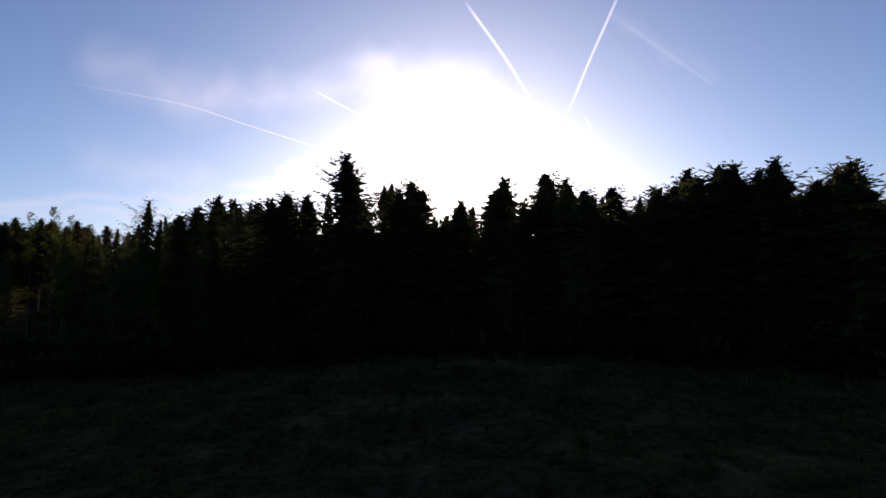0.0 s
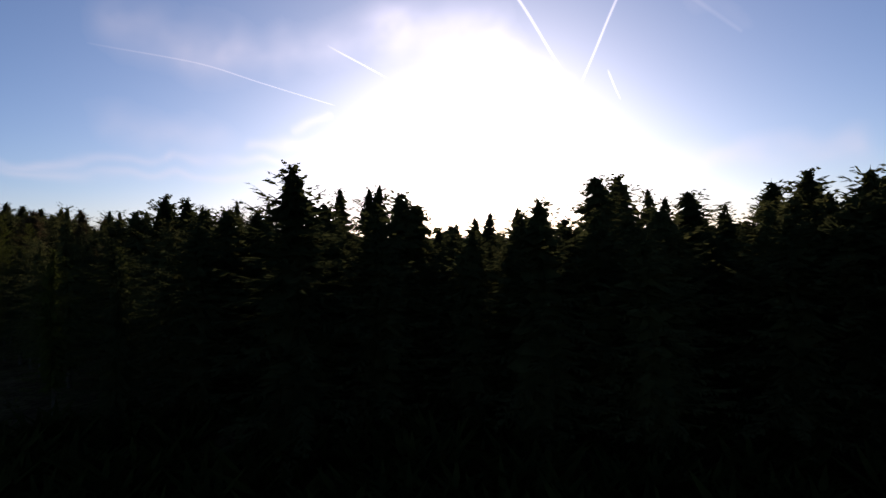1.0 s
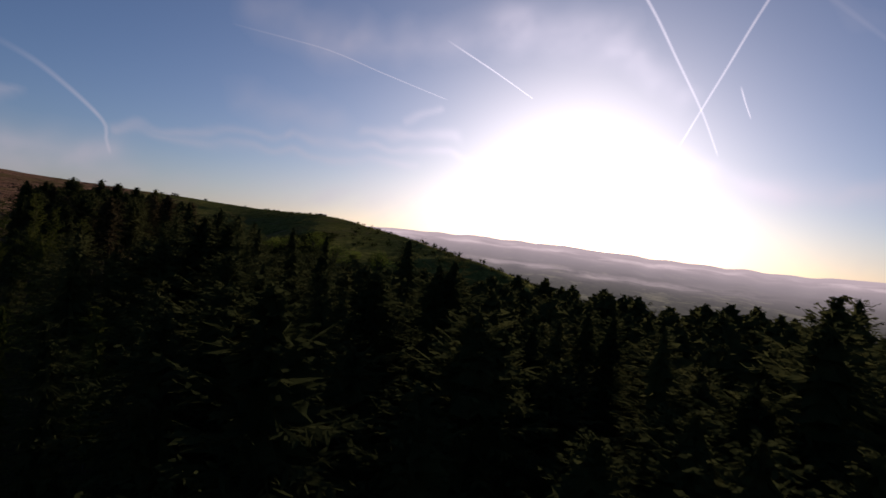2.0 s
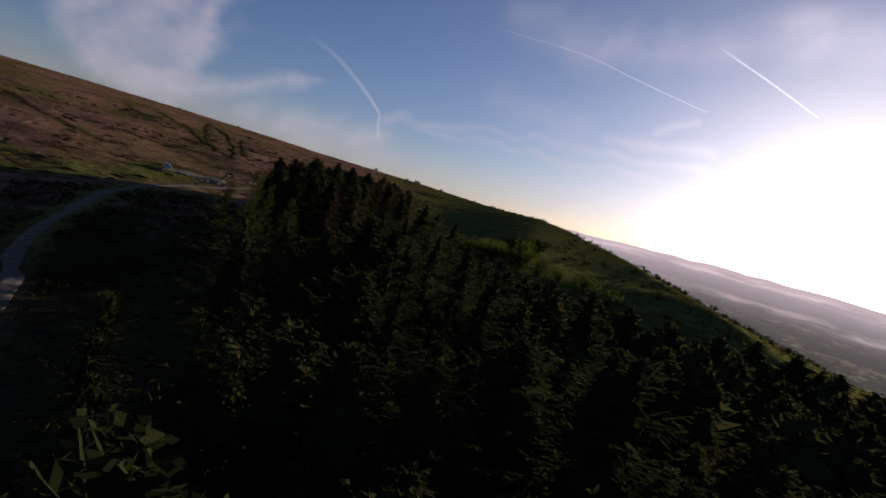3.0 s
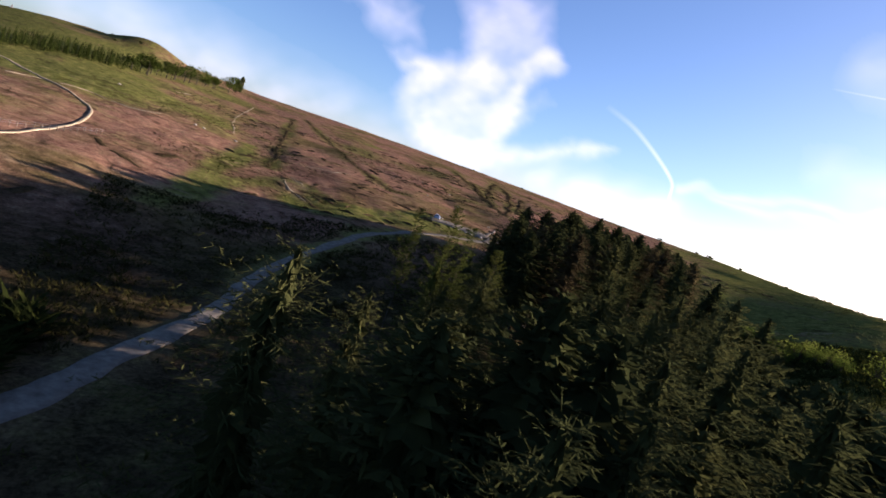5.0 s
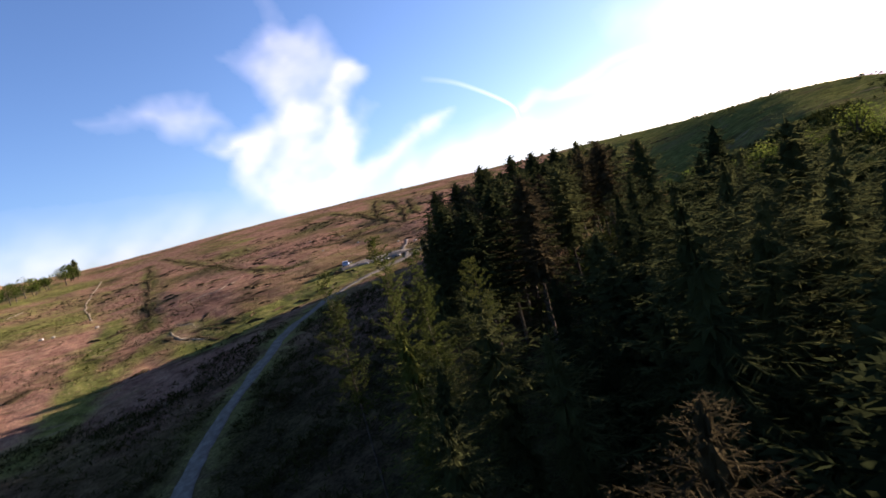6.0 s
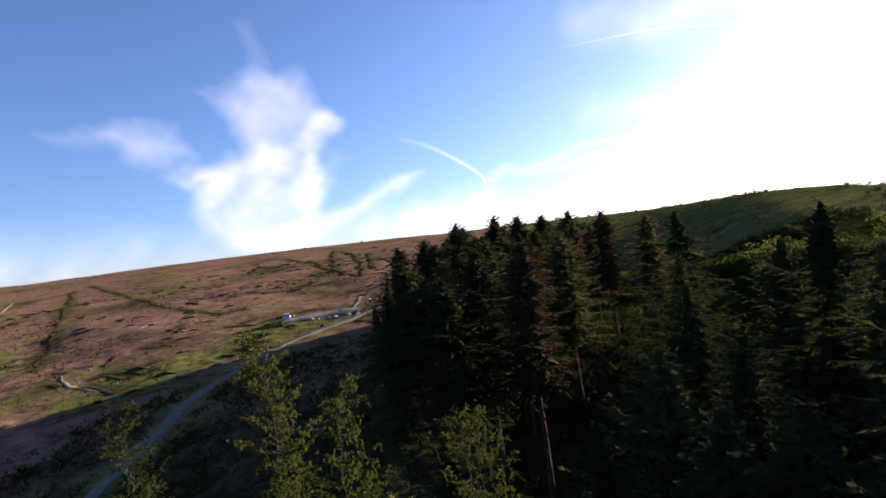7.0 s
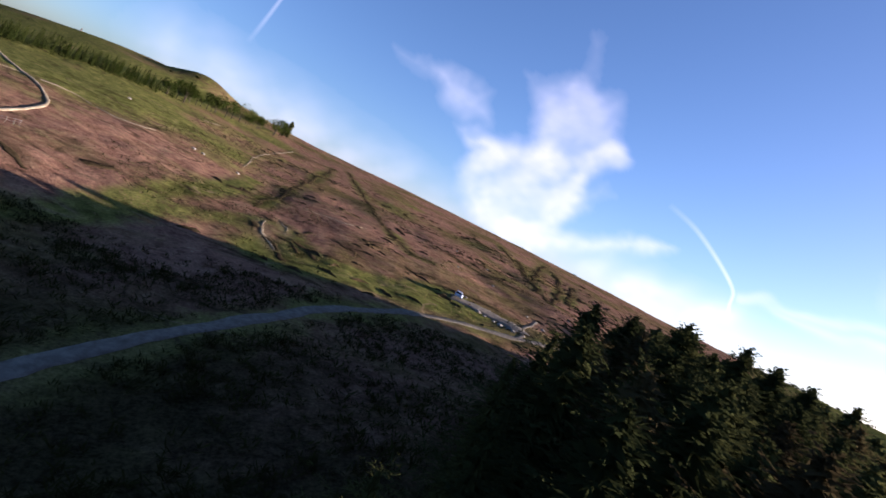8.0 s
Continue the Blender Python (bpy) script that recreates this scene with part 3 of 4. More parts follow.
def bough(verts, faces, rng, root, out, side, length, lift, curl, step, width, sprig):
    """One bough of a spruce: a thin spine, side twigs that shorten towards the tip, and short shoots on the twigs where sprig is set."""
    def along(t):
        return root + out * (length * t) + Vector((0, 0, length * (lift * t + curl * t * t)))
    for t0, t1 in ((0.0, 0.5), (0.5, 1.0)):
        blade(verts, faces, along(t0), (along(t1) - along(t0)).normalized(), side * 0.7 + Vector((0, 0, 0.5)), length * 0.56, (0.02 if t0 else 0.03) if sprig else (0.05 if t0 else 0.065))
    n = max(3, int(length / step))
    for i in range(n):
        t = 0.1 + 0.88 * (i + rng.uniform(0.1, 0.9)) / n
        p = along(t)
        for sgn in (-1, 1):
            size = (0.16 + 0.46 * min(length, 2.0) * (1.0 - t) ** 0.75 * min(1.0, 0.55 + 1.6 * t)) * rng.uniform(0.7, 1.2)
            w = (out * rng.uniform(0.55, 0.95) + side * (sgn * rng.uniform(0.55, 0.95)) + Vector((0, 0, lift * 0.5 + rng.uniform(-0.5, 0.15)))).normalized()
            flat = (side * 0.6 * sgn - out * 0.6 + Vector((0, 0, rng.uniform(-1.0, 1.0)))).normalized()
            blade(verts, faces, p, w, flat, size, width)
            if sprig:
                c = max(1, int(size / sprig * 0.7))
                for j in range(c):
                    q = p + w * (size * (j + 0.6) / (c + 0.4))
                    sg = 1 if (i + j) % 2 else -1
                    v = (w * 0.75 + flat * (sg * 0.8) + Vector((0, 0, rng.uniform(-0.45, 0.2)))).normalized()
                    blade(verts, faces, q, v, w.cross(v).normalized() * 0.6 + flat * 0.4, sprig * rng.uniform(0.8, 1.4), width * 0.7)


def conifer_meshes(seed, height, bare, spread, mat, gaps=0.0, droop=0.2, tier=0.4, boughs=7, step=0.26, width=0.05, sprig=0.0, skirt=0.4):
    """Crown and trunk of a spruce: whorls of boughs in level tiers with side twigs; sprig is the length of the finest shoots, if any."""
    rng = random.Random(seed)
    verts, faces = [], []
    lean = [Vector((rng.uniform(-0.12, 0.12), rng.uniform(-0.12, 0.12), 0)) for _ in range(4)]

    def stem(z):
        f = z / height * 3
        i = min(int(f), 2)
        return lean[i].lerp(lean[i + 1], f - i) * (z / height) * 2 + Vector((0, 0, z))
    z, whorl, lopsided = bare, 0, rng.uniform(0, math.tau)
    while z < height - 0.2:
        f = (z - bare) / (height - bare)
        below = height - z  # a sharp cone at the tip that fills out into a fuller skirt
        reach = spread * (1 - math.exp(-below / (1.1 * spread))) * (0.75 + 0.25 * min(1, f * 5)) * rng.uniform(0.82, 1.12) + 0.1
        whorl += 1
        if skirt:  # the close inner foliage of the tier
            o, m = len(verts), (21 if sprig else 15)
            verts.append(stem(min(z + 0.25 + 0.3 * skirt * reach, height - 0.05)))
            for k in range(m):
                a, r = (k + rng.uniform(-0.35, 0.35)) * math.tau / m, skirt * (1.6 if below < 3.0 and not sprig else 1.0) * reach * (rng.uniform(0.45, 0.8) if k % 2 else rng.uniform(0.9, 1.25))
                verts.append(stem(z) + Vector((r * math.cos(a), r * math.sin(a), -0.1 - (droop + 0.15) * r * (1 - f) + rng.uniform(-0.6, 0.6) * tier)))
            for k in range(m):
                faces.append((o, o + 1 + k, o + 1 + (k + 1) % m))
        n = boughs if below > 2.0 else boughs - 2
        for k in range(n):
            if rng.random() < gaps * (1.2 - f):
                continue
            a = (k + rng.uniform(-0.35, 0.35)) * math.tau / n + whorl * 2.4
            out = Vector((math.cos(a), math.sin(a), 0))
            length = reach * (rng.uniform(0.55, 1.0) if rng.random() < 0.4 else rng.uniform(0.85, 1.3)) * (1 + 0.14 * math.cos(a - lopsided))
            lift = -droop + (0.45 + droop) * f ** 2 + rng.uniform(-0.3, 0.3)
            root = stem(min(z + rng.uniform(-0.55, 0.55) * tier, height - 0.1))
            bough(verts, faces, rng, root, out, Vector((-out.y, out.x, 0)), length, lift, 0.12, step, width, sprig)
        z += tier * rng.uniform(0.8, 1.2) * (1.0 if below > 2.5 else 0.62)
    blade(verts, faces, stem(height - 0.7), Vector((0, 0, 1)), Vector((1, 0, 0)), 0.75, 0.03)
    blade(verts, faces, stem(height - 0.7), Vector((0, 0, 1)), Vector((0, 1, 0)), 0.75, 0.03)
    crown = mesh_of("crown", verts, faces, mat)
    tv, tf = [], []
    base = height * 0.0115
    zs = [-0.4] + [height * 0.97 * i / 7 for i in range(1, 8)]
    tube(tv, tf, [stem(h) for h in zs], [base * (1.25 if i == 0 else 1 - i / 7.6) + 0.012 for i in range(8)], 7)
    for k in range(int(bare * 3)):  # dead snags under the crown
        h = rng.uniform(bare * 0.25, bare)
        a = rng.uniform(0, math.tau)
        blade(tv, tf, stem(h), Vector((math.cos(a), math.sin(a), rng.uniform(-0.3, 0.05))).normalized(), Vector((0, 0, 1)), rng.uniform(0.4, 1.0), 0.018)
    return crown, mesh_of("trunk", tv, tf, BARK)


def larch_meshes(seed, height, bare, spread):
    """Crown and trunk of a young larch: thin rising boughs, side twigs and small tufts of soft needles along them."""
    rng = random.Random(seed)
    verts, faces, tv, tf = [], [], [], []
    tube(tv, tf, [Vector((0.1 * math.sin(h), 0.08 * math.cos(h * 1.7), h)) for h in (-0.4, 4, 8, 12, height * 0.9, height)], [0.11, 0.08, 0.055, 0.03, 0.012, 0.004], 6)

    def tuft(p):
        for k in range(5):
            w = Vector((rng.gauss(0, 1), rng.gauss(0, 1), rng.gauss(0.3, 1))).normalized()
            blade(verts, faces, p, w, w.orthogonal().normalized(), rng.uniform(0.06, 0.12), 0.021)
    z = bare
    while z < height:
        f = (z - bare) / (height - bare)
        reach = spread * (1 - f) ** 0.7 * (0.6 + 0.4 * min(1, f * 4)) + 0.15
        for k in range(rng.choice((2, 3, 3, 4))):
            a = rng.uniform(0, math.tau)
            length = reach * rng.uniform(0.5, 1.15)
            out = Vector((math.cos(a), math.sin(a), 0))
            rise = rng.uniform(0.15, 0.55) + 0.5 * f
            spot = Vector((0.1 * math.sin(z), 0.08 * math.cos(z * 1.7), z))
            spine = [spot + out * (length * t) + Vector((0, 0, length * rise * t ** 1.4)) for t in (0, 0.35, 0.7, 1.0)]
            tube(tv, tf, spine, [0.010, 0.008, 0.005, 0.002], 3)
            steps = max(2, int(length / 0.17))
            for i in range(steps):
                t = (i + rng.uniform(0.3, 0.9)) / steps
                p = spot + out * (length * t) + Vector((0, 0, length * rise * t ** 1.4))
                for sgn in (-1, 1):
                    w = (out * 0.6 + Vector((-out.y, out.x, 0)) * sgn * rng.uniform(0.5, 1.0) + Vector((0, 0, rng.uniform(-0.1, 0.7)))).normalized()
                    size = rng.uniform(0.16, 0.42) * (1.15 - 0.6 * t)
                    blade(tv, tf, p, w, Vector((0, 0, 1)), size, 0.004)
                    for j in range(max(1, int(size / 0.085))):
                        tuft(p + w * (size * (j + 1) / max(1, int(size / 0.085))))
                tuft(p)
        z += rng.uniform(0.16, 0.34)
    return mesh_of("crown", verts, faces, YOUNG), mesh_of("trunk", tv, tf, BARK)


KINDS = {
    "dense": [conifer_meshes(11 + k, 12.0, (0.5, 0.9, 1.2, 0.4)[k], (4.2, 3.8, 3.5, 4.4)[k], NEEDLES, 0.05, 0.2, 0.44, 8, 0.32, 0.08, 0.0, 0.42) for k in range(4)],
    "deep": [conifer_meshes(21 + k, 12.0, (2.4, 3.2)[k], (3.6, 3.3)[k], NEEDLES, 0.05, 0.2, 0.8, 6, 0.85, 0.11, 0.0, 0.72) for k in range(2)],
    "tall": [conifer_meshes(31 + k, 16.0, (6.2, 7.0, 5.6, 6.6)[k], (5.4, 4.7, 5.2, 5.0)[k], (NEEDLES, DRY, DRY, NEEDLES)[k], 0.05, 0.22, 0.44, 8, 0.32, 0.08, 0.0, 0.4) for k in range(4)],
    "open": [conifer_meshes(51 + k, 13.0, (1.6, 2.6, 3.4)[k], (4.0, 3.6, 3.4)[k], NEEDLES, 0.28, 0.1, 0.4, 6, 0.28, 0.045, 0.0, 0.32) for k in range(3)],
    "near": [conifer_meshes(71 + k, 13.0, (1.8, 2.6)[k], (4.3, 3.8)[k], NEEDLES, 0.08, 0.22, 0.46, 7, 0.34, 0.025, 0.18, 0.3) for k in range(2)],
    "young": [conifer_meshes(81 + k, 12.0, (3.0, 4.0)[k], (2.8, 2.5)[k], YOUNG, 0.12, 0.05, 0.46, 6, 0.30, 0.024, 0.16, 0.3) for k in range(2)],
    "close": [larch_meshes(86 + k, 17.0, (9.5, 10.0)[k], (1.6, 1.4)[k]) for k in range(2)],
    "brown": [conifer_meshes(91, 12.0, 4.0, 2.0, DRY, 0.12, -0.1, 0.42, 7, 0.2, 0.017, 0.12, 0.3)],
}
TOPS = {"dense": 12.0, "deep": 12.0, "tall": 16.0, "open": 13.0, "near": 13.0, "young": 12.0, "close": 17.0, "brown": 12.0}


def conifer(kind, which, x, y, height, turn, label, group, name="spruce_tree"):
    ob = new(name, None)
    for part_name, me in zip(("crown", "trunk"), KINDS[kind][which % len(KINDS[kind])]):
        new(part_name, me).parent = ob
    size = height / TOPS[kind]
    ob.matrix_basis = pose(x, y, land(x, y) - 0.1, 0, 0, turn) @ Matrix.Diagonal((size ** 0.8, size ** 0.8, size, 1))
    return tagged(ob, label, "tree", group)


def inside(x, y, poly):
    hit = False
    for (x0, y0), (x1, y1) in zip(poly, poly[1:] + poly[:1]):
        if (y0 > y) != (y1 > y) and x < (x1 - x0) * (y - y0) / (y1 - y0) + x0:
            hit = not hit
    return hit


rng = random.Random(5)
placed = []


def free(x, y, gap):
    return all((x - a) ** 2 + (y - b) ** 2 > gap * gap for a, b in placed)


# single trees that stand out: kind, mesh, place, height of the tip over the world's zero
TRACKSIDE_TREES = [("near", 0, -28.4, 51.0, 17.3), ("young", 0, -22.6, 41.3, 13.8), ("young", 1, -19.8, 43.7, 13.9), ("near", 0, -17.0, 38.2, 14.2),
    ("near", 1, -24.4, 56.8, 17.0), ("brown", 0, -31.6, 62.2, 15.5), ("near", 1, -34.3, 56.0, 15.0), ("young", 0, -45.4, 64.9, 15.6),
    ("close", 0, -47.8, 66.2, 18.9), ("close", 1, -46.1, 66.7, 18.0), ("close", 1, -49.0, 63.9, 18.0), ("close", 0, -44.8, 68.8, 17.0),
    ("near", 1, -43.6, 67.8, 15.8), ("near", 0, -60.5, 76.2, 14.8), ("near", 0, -72.9, 87.6, 18.9), ("near", 1, -71.0, 85.0, 17.0), ("near", 1, -67.0, 83.0, 15.6)]
STRIP_TREES = [("tall", 0, -80.0, 94.8, 21.3), ("tall", 3, -81.5, 99.3, 21.9), ("tall", 1, -78.8, 98.4, 21.0), ("tall", 0, -79.1, 102.0, 23.1),
    ("tall", 3, -81.5, 105.2, 22.9), ("tall", 0, -76.8, 105.6, 23.4), ("tall", 3, -78.2, 111.0, 23.4), ("tall", 0, -80.5, 114.2, 22.6),
    ("tall", 3, -79.8, 117.8, 23.4), ("tall", 0, -77.0, 120.0, 23.4), ("tall", 1, -74.2, 116.5, 21.9), ("tall", 2, -70.6, 114.1, 20.9),
    ("tall", 1, -65.4, 108.6, 22.2), ("tall", 2, -62.8, 111.8, 21.2), ("tall", 1, -76.1, 93.3, 19.4), ("tall", 2, -74.5, 95.6, 19.3),
    ("tall", 1, -69.0, 95.1, 18.6), ("tall", 2, -66.7, 97.6, 18.0), ("tall", 1, -66.1, 101.0, 18.0), ("tall", 0, -69.0, 86.5, 20.0), ("tall", 3, -85.5, 108.0, 23.0),
    ("near", 0, -47.1, 83.7, 17.6), ("near", 1, -44.6, 81.6, 16.4), ("open", 2, -44.0, 91.0, 20.2), ("open", 0, -46.4, 93.5, 18.6), ("near", 0, -41.6, 88.6, 18.4),
    ("open", 1, -39.8, 92.6, 18.9), ("near", 1, -39.1, 81.0, 18.6), ("open", 2, -37.3, 84.2, 19.6), ("near", 0, -33.8, 78.7, 18.9), ("open", 0, -53.2, 97.5, 20.9),
    ("near", 1, -50.5, 90.5, 18.6), ("near", 1, -31.4, 75.3, 17.8), ("near", 0, -34.9, 74.0, 17.6), ("near", 0, -19.2, 53.9, 17.4), ("near", 1, -15.4, 50.4, 16.4),
    ("near", 1, -19.7, 63.5, 18.8), ("near", 0, -16.0, 61.0, 18.4), ("near", 0, -21.0, 58.2, 17.0), ("near", 1, -24.0, 62.2, 17.7), ("near", 0, -35.9, 70.9, 18.6), ("near", 1, -25.2, 67.4, 18.4), ("near", 1, -9.3, 44.6, 16.8)]
EDGE_TREES = [("dense", 0, 21.5, 30.2, 15.2), ("dense", 3, 20.6, 27.4, 15.2), ("dense", 1, 22.4, 25.9, 13.8), ("dense", 2, 23.4, 24.6, 14.6), ("dense", 0, 25.0, 22.8, 13.4), ("dense", 3, 28.0, 26.0, 14.6), ("dense", 1, 26.5, 29.5, 15.4),
    ("dense", 0, -24.9, 54.6, 17.0),
    ("dense", 2, -27.6, 56.4, 16.6), ("dense", 0, -23.6, 57.0, 18.6), ("dense", 3, -22.2, 57.7, 18.3), ("dense", 2, -16.8, 49.3, 16.8),
    ("dense", 1, -12.1, 41.5, 16.1), ("dense", 0, -10.5, 42.1, 15.9), ("dense", 3, -5.9, 33.3, 17.1), ("dense", 2, -8.0, 48.0, 17.0),
    ("open", 1, -7.6, 54.5, 18.7), ("open", 2, -4.4, 46.6, 17.6), ("open", 0, -3.8, 46.7, 17.9), ("dense", 2, -1.4, 38.9, 16.6),
    ("dense", 1, -0.8, 39.9, 16.0), ("open", 0, 0.4, 48.9, 15.0), ("open", 1, 1.6, 50.9, 15.3), ("open", 2, 3.1, 50.9, 15.8),
    ("open", 0, 4.1, 48.8, 16.0), ("open", 1, 5.7, 44.6, 16.0), ("dense", 3, 5.0, 33.0, 15.3), ("dense", 2, 8.1, 41.1, 15.1),
    ("dense", 1, 9.7, 40.7, 17.5), ("dense", 0, 13.2, 46.9, 18.2), ("open", 0, 18.5, 55.1, 18.2), ("open", 1, 17.5, 49.6, 17.0),
    ("dense", 1, 16.3, 43.3, 16.8), ("open", 0, 19.2, 44.4, 16.0), ("dense", 3, 18.6, 40.1, 14.4), ("dense", 2, 25.6, 50.0, 18.1),
    ("dense", 1, 19.1, 37.5, 15.8), ("dense", 0, 21.4, 39.3, 17.3), ("dense", 3, 19.4, 34.9, 15.5), ("dense", 2, 18.8, 32.8, 15.4),
    ("dense", 1, 22.0, 35.5, 17.0), ("dense", 0, 20.1, 31.8, 15.5), ("dense", 3, 21.1, 32.2, 16.0)]
NAMES = {"near": "dark green spruce with layered drooping boughs beside the track", "young": "yellow-green young conifer with open sunlit boughs", "close": "slender young larch with tufts of fresh yellow-green needles", "brown": "brownish half-dry spruce among darker ones",
         "tall": "tall slender spruce with bare lower trunk in a thinned stand", "open": "sparse ragged spruce standing above its neighbours", "dense": "dark green spruce in a dense plantation on the moor"}
for kind, which, x, y, tip in TRACKSIDE_TREES + STRIP_TREES + EDGE_TREES:
    conifer(kind, which, x, y, tip - land(x, y) + 0.1, rng.uniform(0, 360), NAMES[kind], "conifers of the plantation")
    placed.append((x, y))

STAND = [(-30, 52), (-41, 62), (-50, 72), (-58, 80), (-64, 90), (-56, 100), (-47, 103), (-36, 104), (-24, 102), (30, 96), (48, 66), (40, 31), (15, 32), (-8, 33), (-20, 46)]
STRIP = [(-61, 80), (-69, 88), (-80, 101), (-98, 121), (-117, 127), (-128, 138), (-130, 164), (-108, 162), (-86, 143), (-71, 110), (-62, 98), (-57, 86)]
GLADE = [(-50, 74), (-53, 70), (-61, 78), (-60, 86), (-66, 100), (-66, 112), (-44, 104), (-46, 90)]  # the cleared floor before the thinned strip
THINNED = [(-14, 47), (-24, 47), (-34, 56), (-42, 66), (-34, 71), (-24, 63), (-14, 55)]  # few trees over a dark floor
WAY = [tuple(m.translation)[:2] for t, m in PATH]  # the line that the camera flies; the trees under it stay below
deep = []
gy = 28.0
while gy < 166:
    gx = -132.0
    while gx < 50:
        x, y = gx + rng.uniform(-1.1, 1.1), gy + rng.uniform(-1.1, 1.1)
        if inside(x, y, STRIP) and (x < -100 or y > 132):
            # unseen far end of the strip, added to cast the hollow's long shadow
            deep.append((rng.randrange(2), x, y, rng.uniform(13.0, 15.5), rng.uniform(0, 360)))
        elif inside(x, y, STRIP) and free(x, y, 2.4):
            inner = float(off_line(np.array(x), np.array(y), [(-57, 86), (-62, 98), (-71, 110), (-86, 143)])) > 8.0
            conifer("dense" if inner else "tall", rng.randrange(4), x, y, min(rng.uniform(12.5, 14.5) if inner else rng.uniform(13.0, 15.6), rng.uniform(20.0, 21.4) - land(x, y)), rng.uniform(0, 360), NAMES["dense" if inner else "tall"], "conifers of the plantation")
            placed.append((x, y))
        elif inside(x, y, STAND) and free(x, y, 2.3) and not inside(x, y, GLADE) and (not inside(x, y, THINNED) or rng.random() < 0.25):
            tip = 1.6 + rng.uniform(11.6, 14.2) if x < -12 or x > 12 or y > 54 else 1.6 + rng.uniform(12.2, 13.5) - (0.0 if y > 62 or x > -12 else 1.7) - (0.05 * max(0, y - 50) if -20 < x < 22 else 0.0) - (2.0 if 0 < x < 22 and y > 54 else 0.0) + (0.9 if x > 11 and y < 45 else 0.0) + (0.14 if y > 62 else 0.08) * max(0, -x - 20) + 0.02 * max(0, y - 60) + (1.8 if y > 64 and -46 < x < -26 else 0.0)
            aside = float(off_line(np.array(x), np.array(y), WAY))
            kind = "near" if aside < 6.5 and x < -8 else "dense" if aside < 18 or y < 42 else "deep"
            height = min(tip, 18.6) - land(x, y)
            if height < 5.5:
                gx += 3.7
                continue
            if kind == "deep":
                deep.append((rng.randrange(2), x, y, height, rng.uniform(0, 360)))
            else:
                conifer(kind, rng.randrange(4), x, y, height, rng.uniform(0, 360), NAMES["dense"], "conifers of the plantation")
            placed.append((x, y))
        gx += 3.7
    gy += 3.7


def joined_trees(name, spots, label):
    """Many like trees too far inside the wood to be told apart, as one mesh."""
    points, faces, start = [], [], 0
    for which, x, y, height, turn in spots:
        size = height / 12.0
        m = pose(x, y, land(x, y) - 0.1, 0, 0, turn) @ Matrix.Diagonal((size ** 0.8, size ** 0.8, size, 1))
        for me in KINDS["deep"][which]:
            co = np.empty(len(me.vertices) * 3, dtype=np.float32)
            me.vertices.foreach_get("co", co)
            mm = np.array(m)
            points.append(co.reshape(-1, 3) @ mm[:3, :3].T + mm[:3, 3])
            loops = np.empty(len(me.loops), dtype=np.int32)
            me.loops.foreach_get("vertex_index", loops)
            sizes = np.empty(len(me.polygons), dtype=np.int32)
            me.polygons.foreach_get("loop_total", sizes)
            faces += [(ring + start).tolist() for ring in np.split(loops, np.cumsum(sizes)[:-1])]
            start += len(me.vertices)
    me = bpy.data.meshes.new(name)
    me.from_pydata(np.concatenate(points).tolist(), [], faces)
    me.materials.append(NEEDLES)
    return tagged(new(name, me), label, "wood", kind="stuff")


joined_trees("plantation_interior", deep, "dark spruces crowded deep inside the plantation")


# ---- undergrowth, scrub and bushes ----
def tuft_field(name, mat, spots, size, leaves, label, seed, upright=0.5):
    """Low plants, each a spray of bent leaves, over the given places."""
    rng = random.Random(seed)
    verts, faces = [], []
    for x, y in spots:
        base = Vector((x, y, land(x, y) - 0.05))
        s = size * rng.uniform(0.5, 1.4)
        for k in range(leaves):
            a = rng.uniform(0, math.tau)
            w = Vector((math.cos(a), math.sin(a), rng.uniform(0.15, 1.0) * upright * 2)).normalized()
            p = base + Vector((rng.uniform(-0.3, 0.3) * s, rng.uniform(-0.3, 0.3) * s, rng.uniform(0, 0.35) * s))
            blade(verts, faces, p, w, Vector((-math.sin(a), math.cos(a), rng.uniform(-0.4, 0.4))), s * rng.uniform(0.5, 1.0), s * 0.07)
    ob = new(name, mesh_of(name, verts, faces, mat))
    return tagged(ob, label, "undergrowth", kind="stuff")


def scatter(seed, n, corners, keep):
    rng = random.Random(seed)
    out = []
    while len(out) < n:
        x, y = rng.uniform(corners[0], corners[2]), rng.uniform(corners[1], corners[3])
        if keep(x, y, rng):
            out.append((x, y))
    return out


def off_road(x, y):
    return x < -156 or x > -36 or float(off_line(np.array(x), np.array(y), ROAD)) > 2.4


tuft_field("bracken_undergrowth", FERN, scatter(3, 6000, (-40, 3, 34, 50), lambda x, y, r: off_road(x, y) and (y < 36 or r.random() < 0.3)), 0.55, 7, "dark bracken and brush under the plantation edge", 4)
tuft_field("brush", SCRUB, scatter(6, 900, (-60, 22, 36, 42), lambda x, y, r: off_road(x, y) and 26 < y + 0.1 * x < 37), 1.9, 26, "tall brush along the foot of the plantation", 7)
tuft_field("bracken_slope", FERN, scatter(8, 7500, (-128, 38, -52, 132), lambda x, y, r: off_road(x, y) and not inside(x, y, STRIP) and r.random() < 0.25 + 0.75 * float(lumps(np.array(x * 0.12), np.array(y * 0.12), 61) > 0)), 0.85, 7, "rank grass and bracken on the shaded slope", 9)
# added brush: its close leaves darken a floor the low sun would light
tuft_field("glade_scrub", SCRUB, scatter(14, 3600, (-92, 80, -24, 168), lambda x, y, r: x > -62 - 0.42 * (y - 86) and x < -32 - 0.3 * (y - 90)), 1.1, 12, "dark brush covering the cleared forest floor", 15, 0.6)
